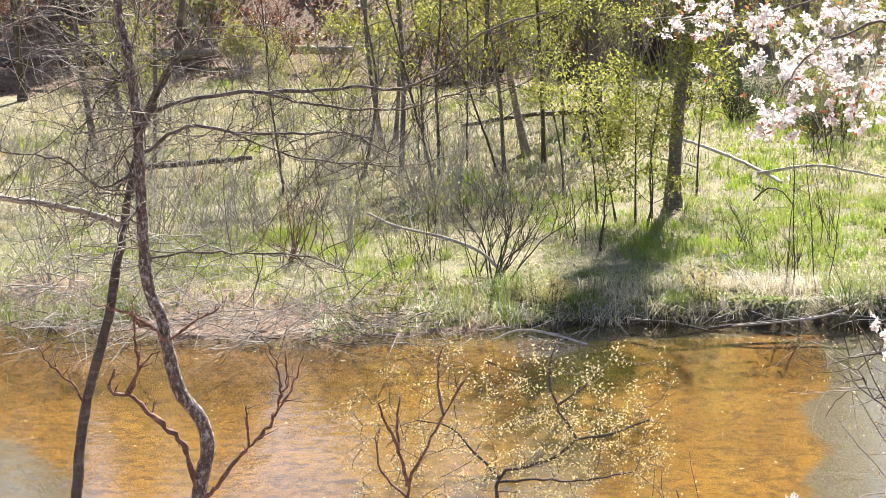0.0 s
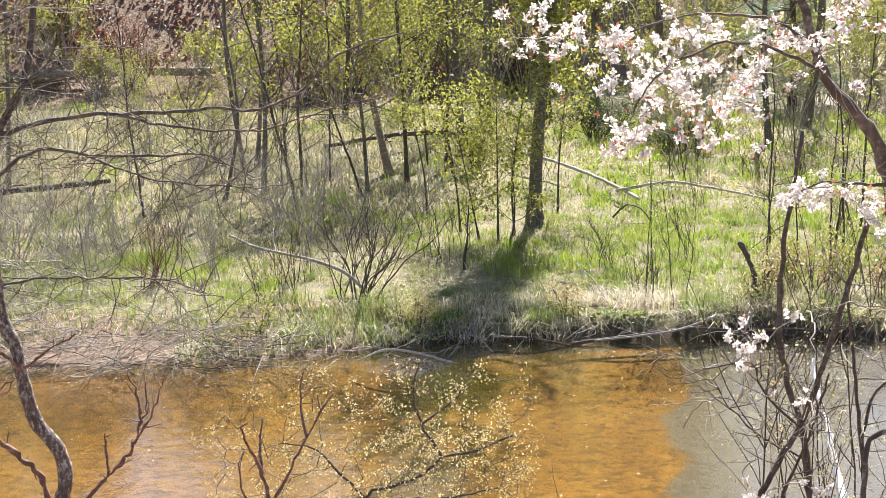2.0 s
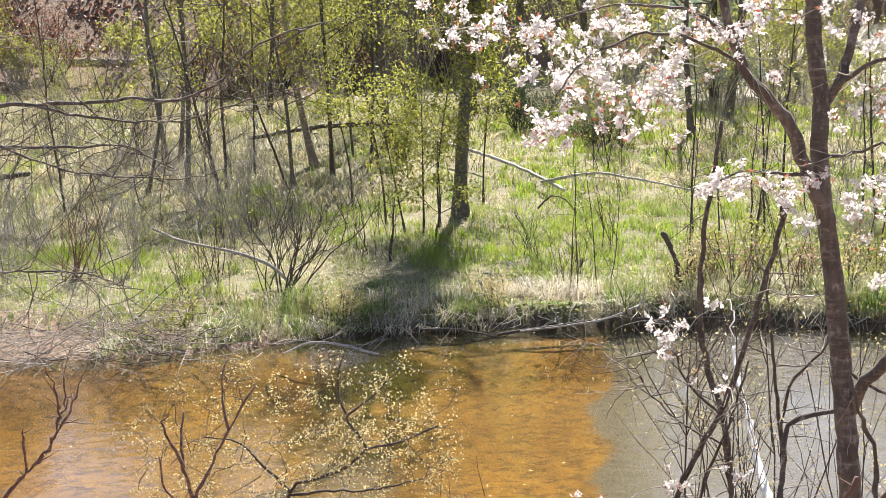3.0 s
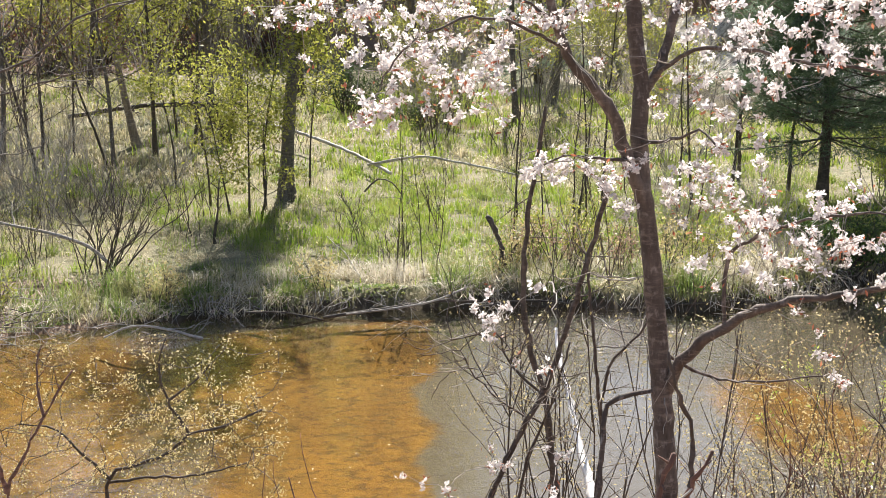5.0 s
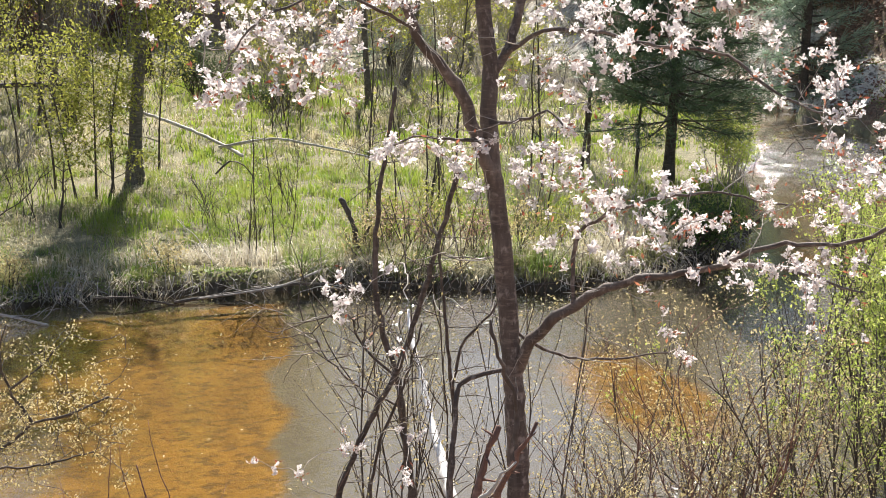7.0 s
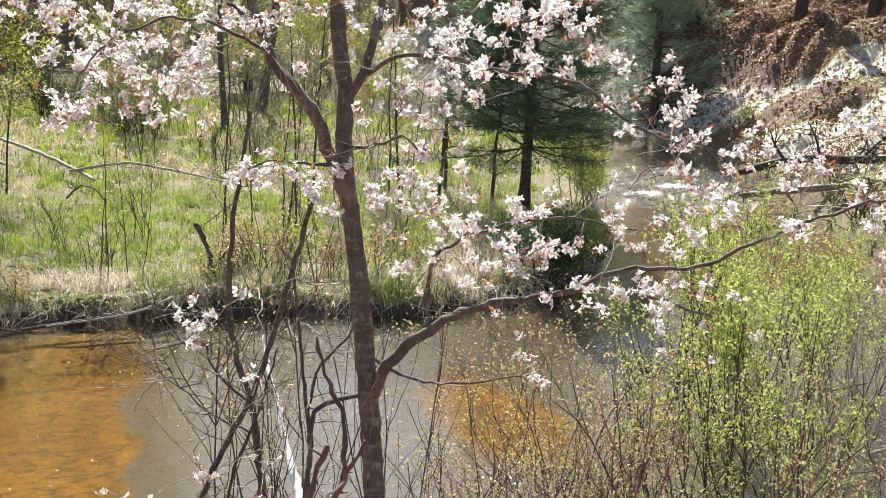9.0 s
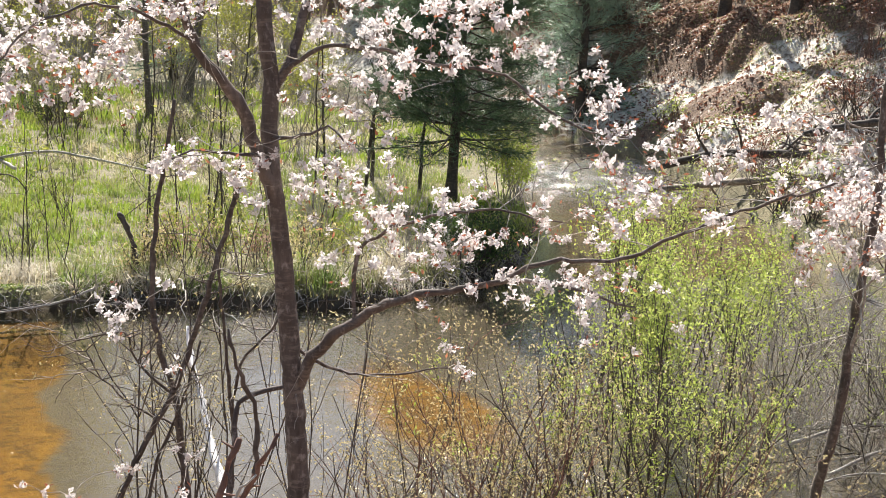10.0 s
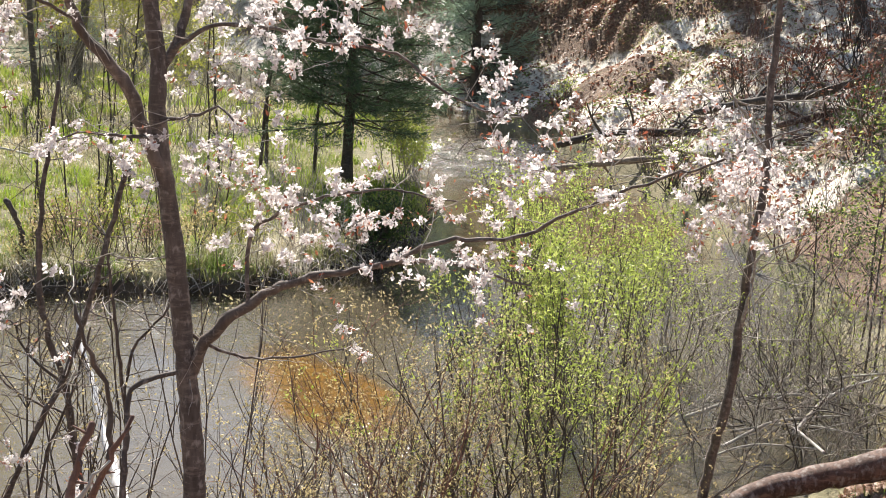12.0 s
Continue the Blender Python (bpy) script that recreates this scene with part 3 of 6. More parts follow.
def conifer(name, x, y, height, r_crown, r, seed, label, mat=M_NEEDLE, first=0.16, whorls=22, z=None, size=0.16, lean=(0.0, 0.0), tufts=26, group="", thick=0.13, boughs=6):
    """A pine: whorls of boughs that carry tufts of needles."""
    rng = np.random.default_rng(seed)
    th = thing(name, (x, y, (ground_z(x, y) if z is None else z) - 0.1), label, "tree", group)
    w, br, nd = Geo(), Geo(), Geo()
    line = smooth_line([(lean[0] * height * u, lean[1] * height * u, height * u) for u in (0, 0.3, 0.6, 1)], 0.25)
    w.tube(line, r, r * 0.15, 8, rng, 0.03)
    w.tube(line[:3], r * 1.3, r, 8, rng, 0.03, cap=False)
    cen, dirs = [], []
    for i in range(whorls):
        f = first + (0.98 - first) * i / whorls
        base = line[int(f * (len(line) - 1))]
        reach = r_crown * (1 - ((f - first) / (1 - first)) ** 1.3) + 0.12
        for j in range(boughs):
            a = rng.uniform(0, 6.28)
            lng = reach * rng.uniform(0.55, 1.15)
            d = np.array([math.cos(a), math.sin(a), rng.uniform(-0.45, 0.3)])
            u = np.linspace(0, 1, 6)[:, None]
            bough = base + d * lng * u + np.array([0, 0, 0.16 * lng]) * u * u
            br.tube(bough, r * 0.22 * (1 - 0.6 * f), 0.006, 4)
            k = rng.uniform(0.25, 1.0, tufts) ** 0.8
            p = base + d * lng * k[:, None] + np.array([0, 0, 0.16 * lng]) * (k * k)[:, None]
            side = np.cross(d, (0, 0, 1))
            p = p + side * (rng.uniform(-0.35, 0.35, tufts) * lng * k * 0.9)[:, None] + rng.standard_normal((tufts, 3)) * 0.05
            cen.append(p)
            dirs.append(np.tile(d, (tufts, 1)))
    p, d = np.concatenate(cen), np.concatenate(dirs)
    p, d = np.repeat(p, 5, 0), np.repeat(d, 5, 0)
    al = unit(d + rng.standard_normal(p.shape) * 0.7 + np.array([0, 0, 0.25]))
    ac = unit(np.cross(al, rng.standard_normal(p.shape)))
    s = size * rng.uniform(0.6, 1.2, (len(p), 1)) * 0.5
    nd.cards(p + al * s, al * s, ac * s * thick)
    part("trunk", w, M_DARK, th)
    part("bough_work", br, M_DARK, th)
    part("needles", nd, mat, th, smooth=False)
    return th


def fallen(name, pts, r0, r1, mat, seed, label, category="log", twigs=0, twig_len=0.6, sides=10, group="", step=0.12):
    """A fallen trunk or bough with a few broken side twigs."""
    rng = np.random.default_rng(seed)
    base = np.array(pts[0], float)
    th = thing(name, tuple(base), label, category, group)
    g = Geo()
    line = limb(g, np.array(pts) - base, r0, r1, rng, step, min(0.012, r0 * 0.1), sides, 0.07)
    part("trunk", g, mat, th)
    if twigs:
        t, tips = Geo(), []
        for _ in range(twigs):
            q = line[int(rng.uniform(0.25, 1) * (len(line) - 1))]
            grow(t, rng, q, rng.standard_normal(3) * (1, 1, 0.5) + np.array([0, 0, 0.3]), twig_len * rng.uniform(0.4, 1.2), r1 * 0.45, 1, tips, 0.7, 0.0, 3, 4)
        part("twig_work", t, mat, th)
    return th


def crown_tree():
    """The big tree on the far bank: its trunk, and above it the crown that the river mirrors."""
    rng = np.random.default_rng(7)
    x, y = 1.1, 24.0
    th = thing("tree", (x, y, ground_z(x, y) - 0.12), "tall grey-barked tree with a leafing crown on the far bank", "tree")
    w = Geo()
    line = limb(w, [(0, 0.1, 0), (0.03, 0.15, 0.7), (0.13, 0.2, 1.9), (0.30, 0.28, 3.0), (0.46, 0.34, 4.3), (0.6, 0.3, 6.5), (0.9, 0.2, 9.5), (1.1, 0.2, 12.0)], 0.125, 0.03, rng, 0.12, 0.003, 12, 0.03)
    w.tube(line[:6], 0.20, 0.13, 12, rng, 0.05, cap=False)
    br, tips = Geo(), []
    for i in range(20):
        f = rng.uniform(0.36, 0.97)
        a = rng.uniform(0, 6.28)
        grow(br, rng, line[int(f * (len(line) - 1))], (math.cos(a), math.sin(a), rng.uniform(0.1, 0.8)), rng.uniform(1.3, 2.4) * (1.25 - 0.5 * f), 0.05, 2, tips, 0.9, 0.1, 4, 5)
    lv = Geo()
    leaves_at(lv, rng, [p for p, _ in tips if p[2] > 3.9], 2, 0.22, 0.11)
    low = []
    for i in range(34):
        a = rng.uniform(0, 6.28)
        q = line[int(np.argmin(np.abs(line[:, 2] - rng.uniform(2.9, 8.6))))]
        grow(br, rng, q, (math.cos(a), math.sin(a), 0.3), rng.uniform(0.35, 0.75), 0.02, 1, low, 0.9, 0.1, 4, 5)
    leaves_at(lv, rng, [p for p, _ in low], 24, 0.12, 0.11)
    part("trunk", w, M_GREY, th)
    part("limb_work", br, M_GREY, th)
    part("crown", lv, M_LEAF, th, smooth=False)


crown_tree()

# leafing saplings beside the big trunk: x, y, height, lean, where the boughs begin, boughs
for i, (x, y, h, ln, first, n) in enumerate([(0.40, 22.8, 2.7, 0.02, 0.40, 16), (0.10, 22.9, 2.2, -0.16, 0.35, 11), (0.55, 22.6, 1.8, 0.12, 0.3, 8), (-0.25, 23.6, 2.7, -0.08, 0.5, 11), (0.72, 23.3, 3.4, 0.06, 0.45, 16), (1.6, 25.2, 3.3, 0.08, 0.4, 11),
                                             (-0.9, 25.6, 3.0, -0.1, 0.5, 9)]):
    leaf_tree("sapling", x, y, h, 0.022, 11 + i, "multi-stemmed sapling full of bright yellow-green young leaves", (ln, 0.0), first=first, limbs=n, leaf_n=9, leaf_size=0.075,
              limb_len=0.36, levels=1, reach=0.10, spread=1.1, group="saplings beside the big tree")

# trunks that stand about the floodplain: x, y, height, radius, lean, leaves
TRUNKS = ([(-1.8, 29.6, 9.0, 0.085, -0.09, 0),
          (-5.2, 30.6, 9.0, 0.06, -0.02, 0),
          (-4.4, 27.8, 7.5, 0.06, 0.01, 1),
          (-3.7, 39.6, 11, 0.08, 0.02, 2),
          (0.4, 38.1, 11, 0.17, 0.03, 3),
          (-0.2, 31.0, 8.5, 0.10, -0.02, 3),
          (-2.2, 27.7, 6.0, 0.045, -0.08, 2),
          (-1.4, 28.5, 7.0, 0.05, -0.02, 3),
          (-5.2, 27.5, 6.5, 0.04, 0.03, 0),
          (-5.0, 30.9, 9, 0.055, 0.04, 0)] +
         [(4.6, 49.4, 12, 0.17, 0.02, 3),
          (2.4, 41, 11, 0.13, 0.0, 3),
          (6.5, 44, 12, 0.15, 0.03, 2),
          (9.8, 39.5, 11, 0.15, 0.05, 2),
          (7.8, 35, 9, 0.09, 0.0, 2),
          (-18.6, 41.2, 11, 0.13, 0.0, 0),
          (-13.5, 36, 9, 0.1, 0.05, 0),
          (-10.2, 29, 7, 0.06, 0.08, 0),
          (-12.5, 31.5, 8, 0.09, -0.05, 0)])
for i, (x, y, h, r, ln, lf) in enumerate(TRUNKS):
    leaf_tree("tree", x, y, h, r, 100 + i, "slim tree with its first small yellow-green leaves" if lf else "slim grey tree with a few opening leaves on the floodplain", (ln, 0.0), first=0.22, limbs=9 + 2 * lf, leaf_n=2 * max(lf, 1) + 2,
              leaf_size=0.09, wood=M_LOG if i == 0 else M_DARK if i % 4 == 3 else M_GREY, limb_len=0.22, reach=0.2, group="trees on the floodplain")

# the pair of saplings that part in a V, and thin ones about them: x, y, height, radius, lean
SAPLINGS = ([(-3.55, 26.7, 4.6, 0.045, -0.22),
            (-3.45, 26.7, 4.8, 0.045, 0.06),
            (-2.3, 27.6, 3.6, 0.035, -0.32),
            (-3.0, 28.2, 4.5, 0.03, 0.02),
            (-4.0, 29.0, 5.0, 0.035, -0.06),
            (-0.6, 29.2, 4.5, 0.05, 0.05),
            (-0.4, 29.0, 3.2, 0.04, -0.15),
            (0.2, 29.3, 2.4, 0.06, -0.4),
            (-1.0, 30.5, 5.0, 0.04, 0.0),
            (-6.5, 26, 4.5, 0.03, -0.05),
            (2.35, 18.3, 1.9, 0.016, 0.05),
            (2.45, 18.2, 2.2, 0.018, -0.02),
            (2.85, 17.9, 1.7, 0.014, 0.10),
            (2.7, 18.0, 2.0, 0.016, -0.08),
            (-0.2, 20.8, 1.1, 0.035, 0.12),
            (4.2, 19.2, 2.6, 0.02, 0.08)] +
           [(4.8, 19.8, 3.0, 0.024, -0.03),
            (5.3, 19.8, 3.2, 0.025, 0.04),
            (5.6, 20.6, 2.8, 0.02, 0.1),
            (4.9, 22, 3.4, 0.024, 0.0),
            (6.0, 21.5, 3.6, 0.025, -0.04),
            (6.6, 22.7, 3.8, 0.03, 0.06),
            (7.4, 21.0, 3.2, 0.025, 0.02),
            (8.2, 22.5, 3.6, 0.03, -0.06),
            (7.0, 19.0, 2.8, 0.02, 0.1),
            (9.9, 24.6, 3.2, 0.05, 0.03),
            (10.2, 23.0, 2.2, 0.05, 0.08),
            (9.4, 23.7, 2.8, 0.045, 0.1),
            (5.8, 18.3, 2.4, 0.018, -0.12),
            (6.4, 18.0, 2.2, 0.016, 0.15)])
for i, (x, y, h, r, ln) in enumerate(SAPLINGS):
    sapling(x, y, h, r * (0.6 if y < 20 else 0.85), 200 + i, (ln, 0.0), leaf_n=(0, 0, 1)[i % 3] if y > 21 else 1 if i % 2 else 0)

# the broken dead stem on the bank
th = thing("dead_tree", (3.75, 17.7, ground_z(3.75, 17.7) - 0.05), "short dark broken dead stem standing on the bank", "dead tree")
g = Geo()
limb(g, [(0.06, 0, 0), (0.0, 0, 0.35), (-0.06, 0, 0.62), (-0.20, 0, 0.95)], 0.048, 0.028, np.random.default_rng(5), 0.06, 0.012, 8, 0.2)
limb(g, [(0.0, 0, 0.30), (0.16, 0.05, 0.42), (0.22, 0.1, 0.6)], 0.03, 0.012, np.random.default_rng(6), 0.06, 0.006, 6, 0.12)
part("trunk", g, M_LIMB, th)

# shrubs along the bank
bare_shrub("bush", -1.7, 18.9, 20, 1.75, 1.1, 0.014, 31, "bare brown vase-shaped bush on the river bank", M_DARK, levels=2, kids=4, wander=0.13)
bare_shrub("bush", -5.0, 20.3, 15, 1.25, 0.75, 0.014, 32, "clump of upright reddish-brown bare stems in the grass", M_RED, levels=1, kids=3)
bare_shrub("bush", -4.2, 20.6, 7, 1.6, 0.6, 0.013, 33, "thin grey bare bush with a few leaves", M_TWIG, M_LEAF, 1, levels=1, kids=4)
for i, (x, y, h, s) in enumerate([(-8.6, 19.4, 1.5, 0.9), (-10.2, 20.0, 1.7, 0.9), (-7.6, 21.5, 1.6, 0.8), (-9.6, 23.5, 1.8, 0.7), (-7.0, 23.8, 1.5, 0.8), (-6.2, 22.8, 1.5, 0.7), (-11.5, 25, 2.2, 0.7), (-8.4, 26.5, 1.8, 0.8),
                                  (-3.0, 22.6, 1.4, 0.9), (-1.9, 23.4, 1.5, 0.9), (-2.6, 21.0, 1.3, 0.9), (-5.5, 24.5, 1.5, 0.8), (-1.0, 25.6, 1.4, 0.9), (-7.5, 29.5, 2.0, 0.8), (-11, 32, 2.2, 0.8), (-6.0, 33, 2.0, 0.8)]):
    bare_shrub("bush", x, y, 9, h, s, 0.012, 300 + i, "tangle of fine bare grey twigs", M_TWIG, M_LEAF if i % 3 == 1 else None, 1, levels=2, kids=3, group="bare bushes on the floodplain")
def scatter(kinds, seed, n, box, lo, hi, keep=None):
    """More bushes of the same make, strewn over a stretch of the floodplain."""
    rng = np.random.default_rng(seed)
    made = 0
    while made < n:
        x, y = rng.uniform(box[0], box[1]), rng.uniform(box[2], box[3])
        if keep and not keep(x, y):
            continue
        copy_thing(kinds[made % len(kinds)], pose(x, y, ground_z(x, y) - 0.06, 0, 0, rng.uniform(0, 360)) @ Matrix.Scale(rng.uniform(lo, hi), 4))
        made += 1


TWIGGY = [bare_shrub("bush", -9.2, 25.2, 13, 1.3, 1.2, 0.008, 350, "tangle of fine bare grey twigs", M_TWIG, levels=2, kids=5, wander=0.14, group="bare bushes on the floodplain"),
          bare_shrub("bush", -4.6, 23.2, 10, 1.6, 0.8, 0.010, 351, "tangle of fine bare grey twigs", M_TWIG, levels=2, kids=4, group="bare bushes on the floodplain"),
          bare_shrub("bush", -6.3, 31.0, 10, 2.2, 0.6, 0.012, 352, "thin bush of grey twigs with scattered yellow-green leaves", M_TWIG, M_LEAF, 4, 0.06, levels=2, kids=3, group="leafing bushes on the floodplain")]
DARK_STEMS = [bare_shrub("bush", -2.9, 20.2, 7, 1.3, 0.5, 0.010, 353, "thin dark bare stems standing in the grass", M_DARK, M_LEAF, 1, 0.04, levels=1, kids=5, group="thin dark stems in the grass"),
              bare_shrub("bush", 2.0, 20.4, 6, 1.0, 0.9, 0.008, 354, "low dark bare twigs in the grass", M_DARK, None, 0, levels=2, kids=4, wander=0.18, group="low dark twigs in the grass")]
scatter(DARK_STEMS, 365, 26, (-9, 8.5, 18.6, 27.5), 0.45, 1.0)
scatter(DARK_STEMS, 366, 24, (-12, 8, 27.5, 40), 0.9, 1.5)
scatter(TWIGGY[:2], 360, 22, (-12.5, -2.5, 19.0, 30), 0.7, 1.25)
scatter(TWIGGY, 361, 14, (-17, -4.0, 29, 43), 0.8, 1.4)
scatter(TWIGGY[1:], 362, 16, (4.5, 13, 27, 42), 0.8, 1.4)
scatter(TWIGGY[2:], 364, 20, (-3, 14, 40, 56), 1.3, 2.2)
scatter(TWIGGY[:2], 363, 7, (4.2, 8.5, 18.3, 21.5), 0.6, 1.0)
bare_shrub("bush", 3.3, 35.5, 36, 1.9, 1.5, 0.015, 41, "dense dark rounded brush with dull green leaves", M_DARK, M_DEEP, 3, 0.05, levels=2, kids=5, reach=0.12, wander=0.25)
bare_shrub("bush", 4.9, 32.5, 24, 0.9, 1.9, 0.015, 42, "dense dark low brush", M_DARK, M_DEEP, 2, 0.05, levels=2, kids=5, wander=0.25)
bare_shrub("bush", 0.0, 29.6, 12, 0.9, 1.2, 0.03, 43, "dark uprooted tangle of dead wood and leaves", M_DARK, M_LEAF, 2, 0.08, levels=1, kids=3)
for i, (x, y) in enumerate([(4.25, 17.95), (4.75, 18.1), (5.5, 18.0)]):
    bare_shrub("bush", x, y, 8, 0.75, 0.7, 0.009, 560 + i, "low bush holding withered orange-brown leaves on the bank", M_LIMB, M_FALLEN, 4, 0.055, levels=1, kids=5, group="withered bushes on the bank")
bare_shrub("bush", 9.1, 17.5, 10, 1.0, 0.7, 0.010, 563, "bush with bright young leaves at the water", M_DARK, M_WILLOW, 4, 0.06, levels=1, kids=5)
bare_shrub("bush", 8.6, 17.4, 24, 0.95, 1.1, 0.016, 44, "dense dark bush with glossy green leaves at the water", M_DARK, M_DEEP, 4, 0.07, levels=2, kids=3)
bare_shrub("bush", 7.5, 17.3, 14, 1.1, 1.1, 0.012, 45, "bare grey twiggy bush at the water", M_TWIG, None, 0, levels=2, kids=3)
bare_shrub("bush", 11.8, 22.5, 14, 1.3, 0.5, 0.014, 46, "upright bright green leafing bush beside the pine", M_TWIG, M_WILLOW, 9, 0.07, levels=1, kids=4)
bare_shrub("bush", 12.5, 23.3, 9, 1.1, 0.7, 0.012, 47, "low bright green leafing bush at the water", M_TWIG, M_WILLOW, 4, 0.07, levels=1, kids=4)
for i, (x, y, h) in enumerate([(4.3, 18.2, 0.9), (3.9, 17.6, 0.7), (5.1, 17.9, 1.0), (5.9, 17.3, 0.8), (6.7, 17.5, 0.9), (-0.9, 17.6, 0.5), (-3.0, 17.4, 0.6), (1.2, 17.8, 0.5)]):
    bare_shrub("bush", x, y, 8, h, 0.8, 0.009, 330 + i, "low bush with small yellow-green leaves on the bank", M_LIMB, M_BUD if i % 2 else M_LEAF, 7, 0.05, levels=1, kids=4, group="low bushes along the bank")

# fallen wood on the floodplain
fallen("log", [(0.9, 29.9, 1.12), (1.63, 28.7, 1.02), (2.40, 27.4, 0.84), (2.88, 26.2, 0.70), (3.15, 25.2, 0.62)], 0.038, 0.033, M_BLEACHED, 51, "long pale fallen trunk lying in the grass")
fallen("log", [(2.80, 26.0, 0.68), (3.71, 25.2, 0.92), (4.34, 24.7, 0.87), (4.84, 24.3, 0.80), (5.6, 23.8, 0.66)], 0.031, 0.017, M_BLEACHED, 52, "pale forked bough arching over the grass", twigs=12, twig_len=0.9)
fallen("branch", [(2.5, 23.9, 0.50), (2.75, 23.9, 0.72), (3.0, 23.8, 0.66), (3.15, 23.7, 0.45)], 0.018, 0.010, M_LIMB, 53, "small dark curved branch in the grass", "branch")
fallen("branch", [(-3.6, 19.3, 1.22), (-3.14, 19.1, 1.05), (-2.38, 18.95, 0.88), (-1.9, 18.85, 0.70), (-1.6, 18.8, 0.42)], 0.018, 0.028, M_TWIG, 54, "long bare bough leaning out of a bush", "branch", 3, 0.4)
fallen("log", [(-9.9, 27.65, 0.90), (-8.8, 27.9, 0.93), (-7.7, 28.2, 0.98)], 0.075, 0.05, M_DARK, 55, "dark mossy log across the dry grass")
fallen("log", [(-3.5, 31.8, 1.15), (-1.6, 32.0, 1.35), (0.5, 32.2, 1.3)], 0.045, 0.06, M_DARK, 56, "dark fallen trunk on the floodplain", twigs=14, twig_len=0.7)
fallen("log", [(-16, 45, 2.4), (-12, 45.5, 2.5), (-8.5, 45.2, 2.4)], 0.2, 0.14, M_LOG, 57, "weathered log at the foot of the hill", twigs=8, twig_len=1.2)
fallen("log", [(-24, 44, 2.4), (-20, 44, 2.5), (-15.5, 43.5, 2.4)], 0.2, 0.16, M_DARK, 58, "dark log at the foot of the hill", twigs=8, twig_len=1.5)

# the pine on the point, more conifers up the valley
conifer("pine_tree", 10.65, 22.5, 8.6, 1.95, 0.115, 61, "dark green pine with a bare lower trunk on the point", first=0.16, lean=(0.03, 0.0), whorls=34, tufts=70, boughs=8, size=0.17, thick=0.08)
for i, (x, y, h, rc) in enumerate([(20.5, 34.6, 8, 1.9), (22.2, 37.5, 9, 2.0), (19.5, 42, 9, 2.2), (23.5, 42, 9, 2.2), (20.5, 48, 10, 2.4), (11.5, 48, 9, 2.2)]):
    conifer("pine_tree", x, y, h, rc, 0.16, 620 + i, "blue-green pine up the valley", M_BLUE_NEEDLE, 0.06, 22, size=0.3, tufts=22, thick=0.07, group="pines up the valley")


# pines added beyond the view so that their shade falls down the slope
for i, (x, y, h) in enumerate([(27.8, 28.3, 11), (28.8, 25.2, 11)]):
    conifer("pine_tree", x, y, h, 2.2, 0.18, 640 + i, "pine added above the slope to cast shade on it", M_NEEDLE, 0.12, 22, size=0.3, tufts=18, group="pines above the slope")


